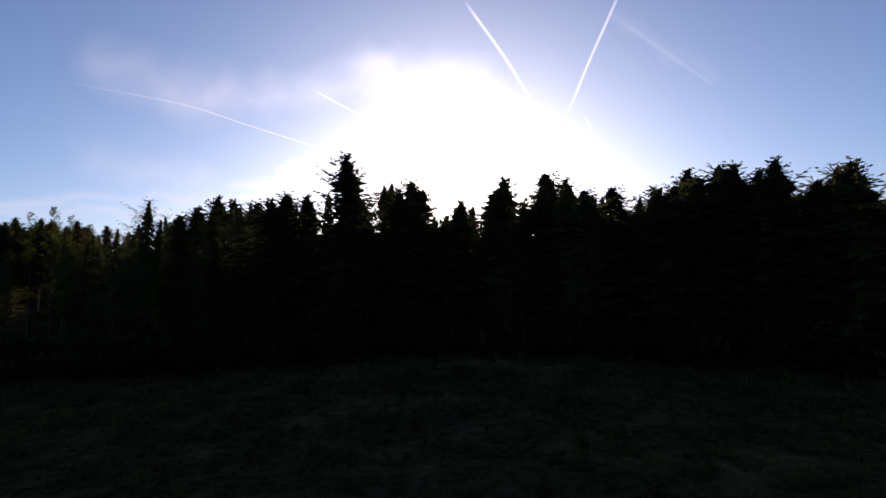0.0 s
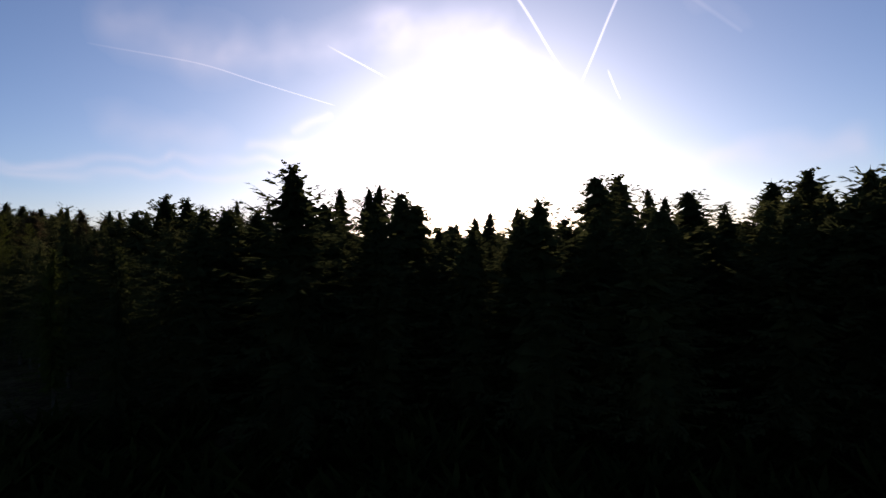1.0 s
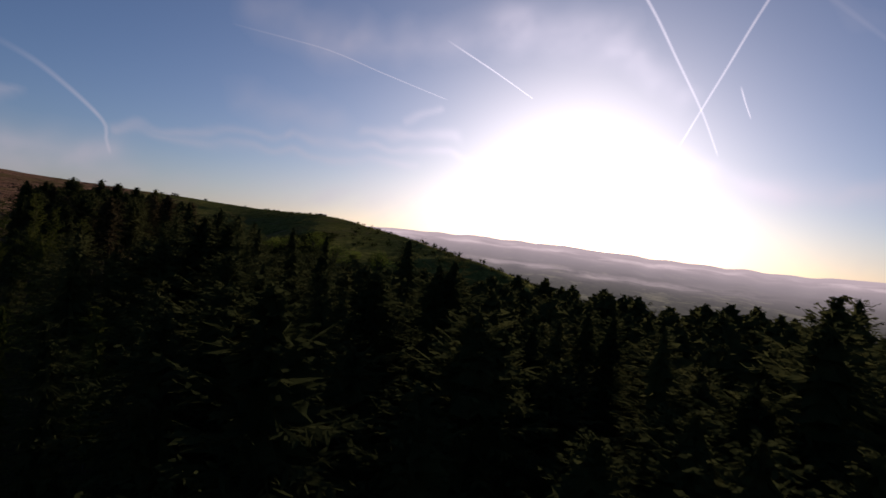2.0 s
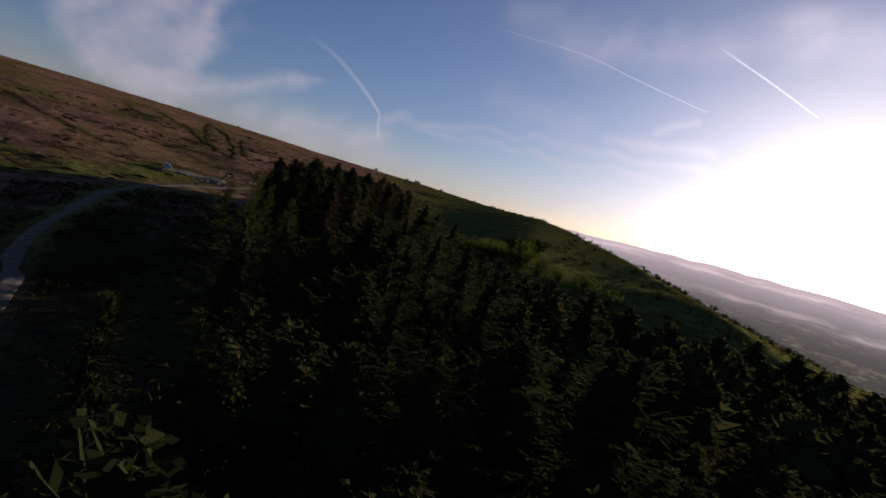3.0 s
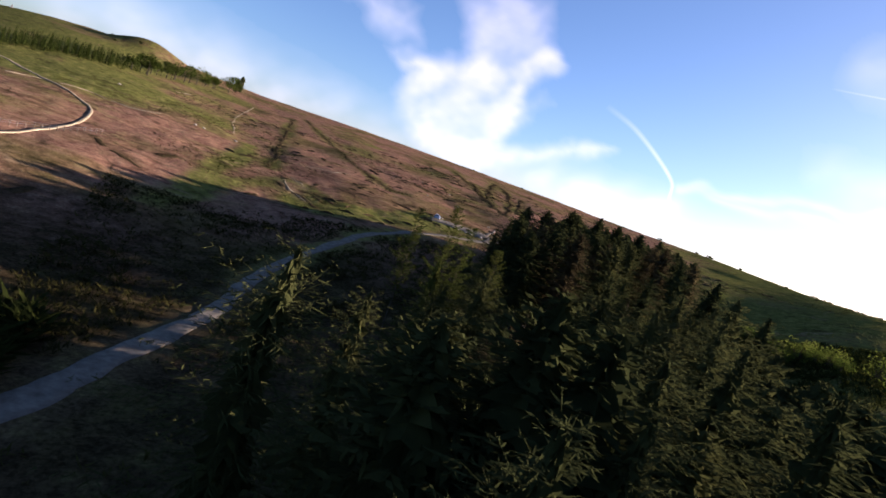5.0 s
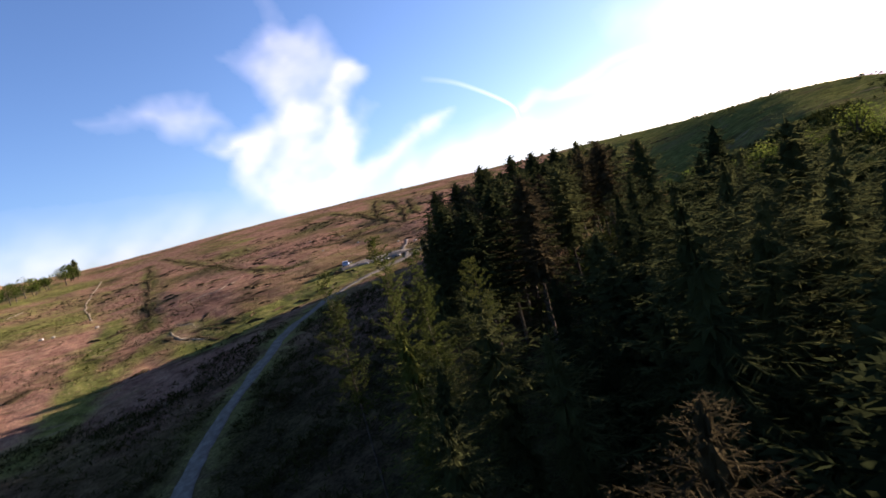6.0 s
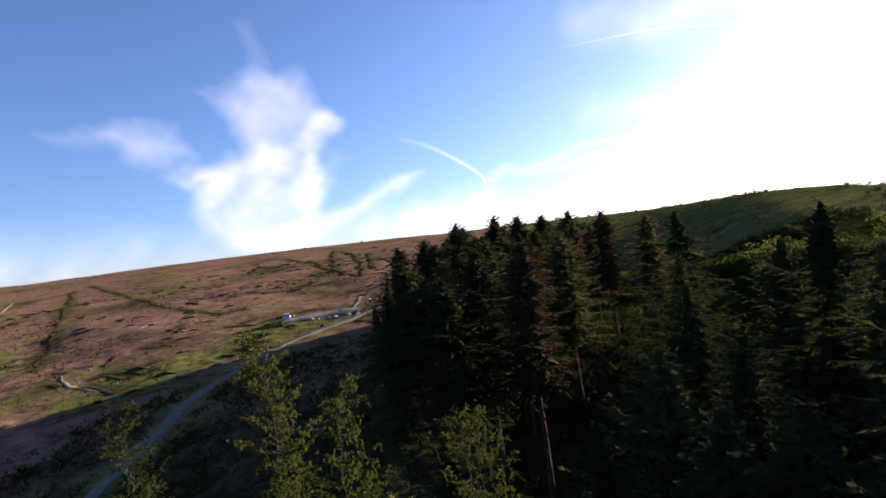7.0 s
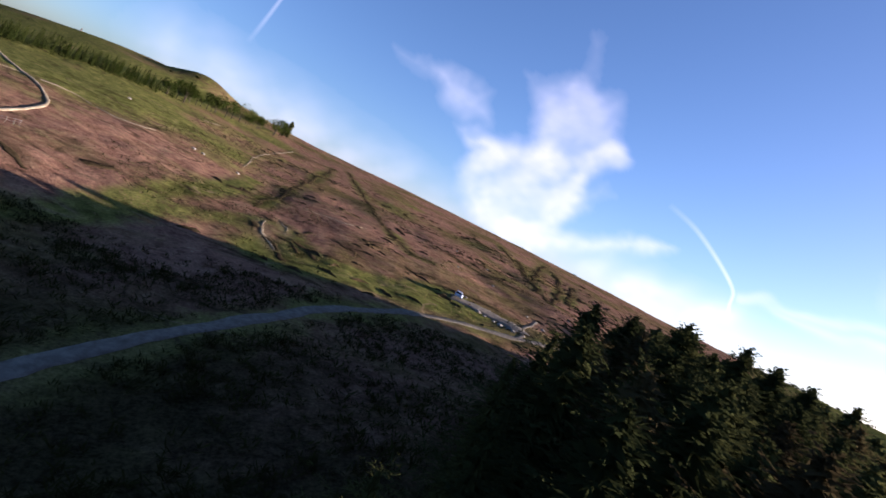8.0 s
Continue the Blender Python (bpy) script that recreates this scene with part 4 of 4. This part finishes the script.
tuft_field("straw_tussocks", STRAW, scatter(18, 5200, (-330, 45, -132, 290), lambda x, y, r: off_road(x, y) and y > -0.62 * x - 60 - 90 and float(lumps(np.array(x * 0.07), np.array(y * 0.07), 64)) > -0.15), 0.6, 6, "pale dry grass tussocks scattered over the moor", 19, 0.5)


def build_banks(n):
    """Small broken peat banks: low ridges with a steep dark face, lying across the slope."""
    r = random.Random(29)
    verts, faces = [], []
    while n:
        x, y = r.uniform(-335, -140), r.uniform(58, 270)
        if not off_road(x, y) or float(lumps(np.array(x * 0.045), np.array(y * 0.045), 63)) < -0.1:
            continue
        a = math.atan2(y - CENTRE[1], x - CENTRE[0]) + math.pi / 2 + r.uniform(-0.7, 0.7)
        d, up = Vector((math.cos(a), math.sin(a), 0)), r.uniform(0.25, 0.6)
        s, length = Vector((-d.y, d.x, 0)), r.uniform(1.2, 4.5)
        o, m = len(verts), 5
        for i in range(m):
            t = i / (m - 1) - 0.5
            p = Vector((x, y, 0)) + d * (t * length) + s * (r.uniform(-0.35, 0.35) + 1.2 * t * t)
            h = up * (1 - 3.2 * t * t) * r.uniform(0.6, 1.1)
            for side, lift in ((-0.5, -0.25), (-0.1, h), (0.55, -0.25)):
                q = p + s * side * r.uniform(0.7, 1.3)
                verts.append(Vector((q.x, q.y, land(q.x, q.y) + lift)))
        for i in range(m - 1):
            for k in range(2):
                faces.append((o + i * 3 + k, o + i * 3 + k + 1, o + i * 3 + k + 4, o + i * 3 + k + 3))
        n -= 1
    return tagged(new("peat_banks", mesh_of("peat_banks", verts, faces, PEAT)), "small dark peat banks broken out of the moor", "peat bank", kind="stuff")


build_banks(420)
tuft_field("slope_scrub", SCRUB, scatter(16, 1100, (-70, 92, 120, 300), lambda x, y, r: not inside(x, y, STAND) and -30 < math.degrees(math.atan2(-(x + 20), y - 50)) < 16), 1.2, 16, "dark green scrub scattered over the slope behind the plantation", 17, 0.6)
tuft_field("heather_clumps", SCRUB, scatter(10, 6000, (-330, 40, -110, 300), lambda x, y, r: float(lumps(np.array(x * 0.05), np.array(y * 0.05), 62)) > 0.1 and off_road(x, y)), 0.85, 5, "dark heather clumps dotted over the moor", 11, 0.35)
tuft_field("hill_scrub", OLIVE, scatter(12, 9000, (-200, 120, 60, 300), lambda x, y, r: x > -y * 0.75 + 10 and not inside(x, y, STRIP)), 0.62, 6, "low olive green tussocks covering the hillside", 13, 0.5)


def bush_meshes(seed, mat, size, leaves, squat=1.0):
    """A bush: stems from the ground and many small leaves in uneven clumps that reach down to the turf; squat presses it low and wide."""
    rng = random.Random(seed)
    sv, sf, lv, lf = [], [], [], []
    clumps = []
    for k in range(7):
        a, tilt = rng.uniform(0, math.tau), rng.uniform(0.1, 0.75)
        end = Vector((math.cos(a) * tilt, math.sin(a) * tilt, rng.uniform(0.55, 1.0) * squat)) * size
        mid = end * 0.5 + Vector((0, 0, size * 0.1 * squat))
        foot = Vector((end.x * rng.uniform(0.7, 1.3), end.y * rng.uniform(0.7, 1.3), 0.16 * size * squat))
        tube(sv, sf, [Vector((0, 0, -0.2)), mid, end], [0.05 * size, 0.03 * size, 0.008 * size], 5)
        clumps += [(end, 0.34 * size), (mid + Vector((rng.uniform(-0.3, 0.3), rng.uniform(-0.3, 0.3), 0.1)) * size, 0.3 * size), (foot, 0.3 * size)]
    for k in range(leaves):
        c, r = clumps[rng.randrange(len(clumps))]
        d = Vector((rng.gauss(0, 1), rng.gauss(0, 1), rng.gauss(0, 0.8))).normalized()
        p = c + Vector((d.x, d.y, d.z * (0.4 + 0.6 * squat))) * (r * rng.uniform(0.4, 1.1))
        w = (d + Vector((rng.uniform(-1, 1), rng.uniform(-1, 1), rng.uniform(-1, 0.6)))).normalized()
        blade(lv, lf, p, w, w.orthogonal().normalized(), 0.13 * size ** 0.5 * rng.uniform(0.7, 1.3), 0.045 * size ** 0.5)
    return mesh_of("foliage", lv, lf, mat), mesh_of("stem", sv, sf, BARK)


def tree_meshes(seed, height, spread, mat, leaves):
    """A round-headed tree: trunk, forking limbs and clumps of leaves with gaps between."""
    rng = random.Random(seed)
    tv, tf, lv, lf = [], [], [], []
    fork = height * 0.35
    tube(tv, tf, [Vector((0, 0, -0.3)), Vector((0, 0, fork)), Vector((0.1, 0.1, height * 0.6))], [0.03 * height, 0.02 * height, 0.012 * height], 7)
    clumps = []
    for k in range(10):
        a = k * 2.4 + rng.uniform(-0.4, 0.4)
        reach = spread * rng.uniform(0.35, 0.95)
        end = Vector((math.cos(a) * reach, math.sin(a) * reach, rng.uniform(0.5, 1.0) * height))
        tube(tv, tf, [Vector((0, 0, fork * rng.uniform(0.8, 1.4))), end * 0.6 + Vector((0, 0, height * 0.15)), end], [0.012 * height, 0.007 * height, 0.002 * height], 5)
        clumps.append((end, spread * rng.uniform(0.3, 0.48)))
    for k in range(leaves):
        c, r = clumps[rng.randrange(len(clumps))]
        d = Vector((rng.gauss(0, 1), rng.gauss(0, 1), rng.gauss(0, 0.75))).normalized()
        p = c + d * r * rng.uniform(0.45, 1.1)
        w = (d + Vector((rng.uniform(-1, 1), rng.uniform(-1, 1), rng.uniform(-1, 0.5)))).normalized()
        blade(lv, lf, p, w, w.orthogonal().normalized(), 0.42 * rng.uniform(0.7, 1.3), 0.17)
    return mesh_of("crown", lv, lf, mat), mesh_of("trunk", tv, tf, BARK)


def plant(name, meshes, parts, x, y, size, label, category, group):
    ob = new(name, None)
    for part_name, me in zip(parts, meshes):
        new(part_name, me).parent = ob
    ob.matrix_basis = pose(x, y, land(x, y) - 0.05, 0, 0, rng.uniform(0, 360)) @ Matrix.Scale(size, 4)
    return tagged(ob, label, category, group)


BUSHES = [bush_meshes(201 + k, LEAVES, 2.2, 900) for k in range(3)]
# the bright bushes of the clearing behind the thinned stand
for x, y, size in ((-87, 161, 1.2), (-83, 162, 1.4), (-79, 159, 1.5), (-74, 153, 1.3), (-65, 145, 1.3), (-62, 142, 1.5), (-57, 137, 1.2), (-54, 134, 1.4), (-47, 132, 1.6), (-101, 157, 1.2), (-91, 143, 1.0), (-112, 186, 1.2), (-127, 210, 1.4),
                   (-69, 128, 1.0), (-94, 149, 1.2), (-94, 161, 1.3), (-85, 157, 1.0), (-70, 148, 1.2), (-59, 133, 1.1), (-38, 121, 1.4), (-34, 122, 1.2), (-29, 121, 1.5), (-43, 127, 1.2), (-50, 129, 1.0), (-24, 119, 1.3), (-98, 166, 1.1)):
    plant("bush", BUSHES[rng.randrange(3)], ("foliage", "stem"), x, y, size * 1.0, "bright green leafy bush in the clearing", "bush", "bushes of the clearing")
for x, y in ((-72, 124), (-62, 126), (-58, 116), (-66, 132), (-78, 138), (-54, 108)):
    plant("bush", BUSHES[rng.randrange(3)], ("foliage", "stem"), x, y, rng.uniform(0.5, 0.9), "low green leafy bush at the foot of the spruces", "bush", "bushes of the clearing")
for x, y, turn in ((-73, 123.5, 20), (-72.2, 125, 75), (-66.5, 113, 140), (-64, 101, 50), (-70.5, 106, 100)):
    fv, ff = [], []
    a = radians(turn)
    d = Vector((math.cos(a), math.sin(a), 0.35))
    tube(fv, ff, [Vector((0, 0, -0.1)), d * 1.5, d * 3.2 + Vector((0.1, 0.2, 0.3))], [0.09, 0.06, 0.02], 6)
    tube(fv, ff, [d * 1.3, d * 1.5 + Vector((-0.4, 0.3, 0.9))], [0.04, 0.012], 5)
    ob = new("fallen_branch", mesh_of("fallen_branch", fv, ff, POSTWOOD))
    ob.matrix_basis = pose(x, y, land(x, y))
    tagged(ob, "pale bare branch lying on the dark forest floor", "branch", "fallen branches under the spruces")

# thorn bushes along the brows
GORSE = [bush_meshes(221 + k, SCRUB, 2.0, 900, 0.55) for k in range(2)]
HEDGE = [(20.0 + 0.24 * k + rng.uniform(-0.1, 0.1), 212 + 12.2 * (0.24 * k) + rng.uniform(-3, 3), rng.uniform(0.35, 0.7)) for k in range(32)]
for bearing, away, size in HEDGE + [(41.2, 430, 1.3), (37.6, 415, 1.0), (36.5, 408, 1.5), (36.2, 404, 1.1), (33.5, 380, 0.9), (29.4, 324, 0.7), (18.4, 190, 0.4), (15.6, 172, 0.5), (12.6, 146, 0.35), (96, 480, 1.2), (97.2, 476, 1.0), (93.5, 470, 1.1), (95, 440, 1.2), (97, 435, 1.0), (56, 455, 0.9), (61.5, 460, 0.7)]:
    a = radians(bearing)
    plant("thorn_bush", GORSE[rng.randrange(2)], ("foliage", "stem"), CENTRE[0] - away * math.sin(a), CENTRE[1] + away * math.cos(a), size, "dark wind-cut thorn bush on the skyline", "bush", "thorn bushes on the brow")

# the wood high on the far slope
FAR_TREES = [tree_meshes(241 + k, 7.0, 3.2, WOOD, 750) for k in range(3)]
for k in range(24):
    f = k / 23
    x, y = -340 - 92 * f + rng.uniform(-6, 6), 19 + 52 * f + rng.uniform(-4, 4)
    plant("broadleaf_tree", FAR_TREES[k % 3], ("crown", "trunk"), x, y, rng.uniform(0.9, 1.5), "round green broadleaf tree in a hillside wood", "tree", "broadleaf trees of the hillside wood")
for x, y, h in ((-442, 78, 13.0), (-437, 75, 11.0)):
    conifer("deep", 0, x, y, h, 40, "lone dark spruce at the end of the hillside wood", "spruces of the hillside wood")


def far_wood():
    verts, faces = [], []
    r = random.Random(17)
    for k in range(210):
        f = r.random()
        x, y = -268 - 76 * f + r.uniform(-8, 8), -28 + 50 * f + r.uniform(-6, 6)
        h = r.uniform(4.5, 7.5)
        base = Vector((x, y, land(x, y)))
        tube(verts, faces, [base, base + Vector((0, 0, h))], [0.1, 0.02], 4)
        z = 0.6
        while z < h:
            reach = (1 - z / h) * 1.5 + 0.15
            for j in range(6):
                a = r.uniform(0, math.tau)
                blade(verts, faces, base + Vector((0, 0, z)), Vector((math.cos(a), math.sin(a), -0.25 + z / h)).normalized(), Vector((-math.sin(a), math.cos(a), 0.3)), reach * r.uniform(0.7, 1.2), 0.24)
            z += 0.5
    ob = new("young_conifer_wood", mesh_of("young_conifer_wood", verts, faces, WOOD))
    return tagged(ob, "belt of young green conifers across the far hillside", "wood", kind="stuff")


far_wood()


# ---- the parked car, stones, fence and cairn ----
def shaped(name, rings, mat, parent, closed=True):
    """A solid from like outlines one after another along x."""
    verts = [p for ring in rings for p in ring]
    n = len(rings[0])
    faces = [tuple(range(n))[::-1], tuple(range(len(verts) - n, len(verts)))] if closed else []
    for i in range(len(rings) - 1):
        for k in range(n):
            k2 = (k + 1) % n
            faces.append((i * n + k, i * n + k2, i * n + n + k2, i * n + n + k))
    return mesh_object(name, verts, faces, mat, parent)


PAINT, paint_nt, paint_b = material("pale_blue_car_paint", 0.3)
paint_nt.links.new(ramp(paint_nt, noise_tex(paint_nt, 2.0), [(0.3, (0.30, 0.38, 0.52)), (0.7, (0.36, 0.44, 0.58))]), paint_b.inputs["Base Color"])
paint_b.inputs["Coat Weight"].default_value = 0.5
GLASS, glass_nt, glass_b = material("dark_car_glass", 0.05)
glass_b.inputs["Base Color"].default_value = (0.015, 0.018, 0.02, 1)
glass_b.inputs["Specular IOR Level"].default_value = 0.6
RUBBER = plain("tyre_rubber", [(0.3, (0.012, 0.012, 0.012)), (0.7, (0.025, 0.024, 0.023))], 8.0, 0.8)
STEEL, steel_nt, steel_b = material("wheel_steel", 0.35, 0.9)
steel_b.inputs["Base Color"].default_value = (0.5, 0.5, 0.52, 1)
LAMP, lamp_nt, lamp_b = material("lamp_glass", 0.1)
lamp_b.inputs["Base Color"].default_value = (0.75, 0.75, 0.72, 1)
TAIL, tail_nt, tail_b = material("tail_lamp", 0.2)
tail_b.inputs["Base Color"].default_value = (0.35, 0.02, 0.02, 1)


def build_car(x, y, turn):
    car = new("car", None)
    half = 0.86

    def outline(pairs, w):
        return [[(px, sy * w, pz) for px, pz in pairs] for sy in (-1, -0.94, 0.94, 1)]
    lower = [(-2.05, 0.35), (-2.1, 0.62), (-2.0, 0.92), (-1.0, 0.98), (0.95, 0.95), (1.75, 0.82), (2.05, 0.66), (2.1, 0.4), (1.75, 0.24), (-1.8, 0.24)]
    shaped("body", outline(lower, half), PAINT, car)
    cabin = [(-1.95, 0.93), (-1.62, 1.4), (-1.3, 1.47), (0.1, 1.46), (0.35, 1.4), (1.05, 0.94)]
    shaped("roof", [[(px, sy * (half - 0.06 - 0.16 * (pz > 1.2)), pz) for px, pz in cabin] for sy in (-1, 1)], PAINT, car)
    for sy in (-1, 1):
        for a, b in (((-1.55, -0.62), (-1.4, -0.62)), ((-0.54, 0.78), (-0.54, 0.26))):
            w0, w1 = half - 0.045, half - 0.205
            mesh_object("side_window", [(a[0], sy * w0, 0.99), (a[1], sy * w0, 0.99), (b[1], sy * w1, 1.38), (b[0], sy * w1, 1.38), (a[0], sy * (w0 - 0.02), 0.99), (a[1], sy * (w0 - 0.02), 0.99), (b[1], sy * (w1 - 0.02), 1.38), (b[0], sy * (w1 - 0.02), 1.38)],
                        [(0, 1, 2, 3), (4, 5, 6, 7), (0, 1, 5, 4), (1, 2, 6, 5), (2, 3, 7, 6), (3, 0, 4, 7)], GLASS, car)
        for px in (-1.3, 1.3):
            wheel = mesh_object("wheel", [], [], STEEL, car)
            for name, r, w, mat in (("tyre", 0.31, 0.1, RUBBER), ("rim", 0.2, 0.108, STEEL)):
                ring = [[(px + r * rr * math.cos(k * math.tau / 18), sy * (half - 0.09) + dy * w, 0.31 + r * rr * math.sin(k * math.tau / 18)) for k in range(18)] for dy, rr in ((-1, 0.9), (-0.7, 1.0), (0.7, 1.0), (1, 0.9))]
                shaped(name, ring, mat, wheel)
        mesh_lamp = [[(px, sy * (0.62 + dw), pz) for px, pz in ((2.02, 0.6), (2.09, 0.6), (2.05, 0.76), (1.9, 0.78))] for dw in (-0.14, 0.14)]
        shaped("headlight", mesh_lamp, LAMP, car)
        shaped("tail_light", [[(px, sy * (0.72 + dw), pz) for px, pz in ((-2.12, 0.66), (-2.0, 0.66), (-1.97, 0.9), (-2.05, 0.9))] for dw in (-0.09, 0.09)], TAIL, car)
    shaped("windscreen", [[(0.42, w * 0.95, 1.39), (1.07, w * 1.1, 0.97), (1.04, w * 1.1, 0.96), (0.38, w * 0.95, 1.38)] for w in (-0.62, 0.62)], GLASS, car)
    shaped("rear_window", [[(-1.66, w * 0.95, 1.38), (-1.96, w * 1.08, 0.98), (-1.93, w * 1.08, 0.97), (-1.62, w * 0.95, 1.37)] for w in (-0.6, 0.6)], GLASS, car)
    car.matrix_basis = pose(x, y, land(x, y) + 0.3, 0, 0, turn)
    return tagged(car, "pale blue hatchback parked on the gravel lay-by", "car")


build_car(-163.8, 122.3, 150)


def boulder_mesh(seed):
    bm = bmesh.new()
    bmesh.ops.create_icosphere(bm, subdivisions=2, radius=1.0)
    off = Vector((seed * 3.1, seed * 1.7, 0))
    for v in bm.verts:
        v.co *= 1 + 0.35 * noise.noise(v.co * 1.1 + off) + 0.12 * noise.noise(v.co * 3 + off)
        v.co.z *= 0.62
    me = bpy.data.meshes.new("boulder")
    bm.to_mesh(me)
    bm.free()
    me.materials.append(STONE)
    return me


ROCKS = [boulder_mesh(k) for k in range(4)]
for k, (x, y, r) in enumerate(((-154, 130, 0.9), (-155.5, 129, 0.6), (-151, 132, 0.8), (-158.5, 126, 1.0), (-157, 127, 0.6), (-159, 151, 0.7), (-155.5, 146.4, 0.9), (-170, 127, 0.7), (-166, 148.5, 0.8), (-178, 150, 0.6), (-163, 131, 0.5), (-188, 170, 0.7),
                               (-228, 52, 1.0), (-226.5, 55, 0.8), (-262, 24, 0.9), (-205, 150, 0.7), (-214, 140, 0.6), (-235, 160, 0.8), (-246, 150, 0.6), (-224, 66, 0.9))):
    b = new("boulder", ROCKS[k % 4])
    b.matrix_basis = pose(x, y, land(x, y) + 0.12 * r, 0, 0, k * 50) @ Matrix.Scale(r * 0.7, 4)
    tagged(b, "pale weathered boulder lying on the moor", "stone", "boulders beside the lay-by" if k < 12 else "boulders on the moor")


def build_fence(line, n, label):
    """A broken row of old posts with two wires."""
    ob = new("fence", None)
    pts = smooth_line(line, 1.6)[:n]
    me = bpy.data.meshes.new("post")
    bm = bmesh.new()
    bmesh.ops.create_cone(bm, segments=7, radius1=0.06, radius2=0.05, depth=1.25, cap_ends=True)
    bm.to_mesh(me)
    bm.free()
    me.materials.append(POSTWOOD)
    r = random.Random(23)
    for p in pts:
        post = new("post", me)
        post.parent = ob
        post.matrix_basis = pose(p.x, p.y, land(p.x, p.y) + 0.5, r.uniform(-6, 6), r.uniform(-6, 6), 0)
    for h in (0.55, 1.0):
        wv, wf = [], []
        for p, q in zip(pts, pts[1:]):
            o = len(wv)
            for e in (p, q):
                z = land(e.x, e.y) + h
                wv += [(e.x, e.y, z), (e.x, e.y, z + 0.02), (e.x + 0.02, e.y, z + 0.01)]
            wf += [(o, o + 1, o + 4, o + 3), (o + 1, o + 2, o + 5, o + 4), (o + 2, o, o + 3, o + 5)]
        mesh_object("wire", wv, wf, STEEL, ob)
    return tagged(ob, label, "fence")


build_fence([(-132, 14), (-143, 21), (-152, 28), (-161, 33)], 26, "old fence of weathered posts crossing the moor")


def build_cairn(bearing, away):
    a = radians(bearing)
    x, y = CENTRE[0] - away * math.sin(a), CENTRE[1] + away * math.cos(a)
    ob = new("summit_pillar", None)
    shaped("plinth", [[(sx * w, sy * w, z) for sx, sy in ((-1, -1), (1, -1), (1, 1), (-1, 1))] for w, z in ((1.1, -0.6), (1.0, 0.5))], STONE, ob)
    shaped("pillar", [[(sx * w, sy * w, z) for sx, sy in ((-1, -1), (1, -1), (1, 1), (-1, 1))] for w, z in ((0.55, 0.5), (0.36, 2.9), (0.2, 3.0))], STONE, ob)
    ob.matrix_basis = pose(x, y, land(x, y)) @ Matrix.Scale(0.7, 4)
    return tagged(ob, "small stone pillar on the hilltop", "pillar")


build_cairn(104.0, 476)
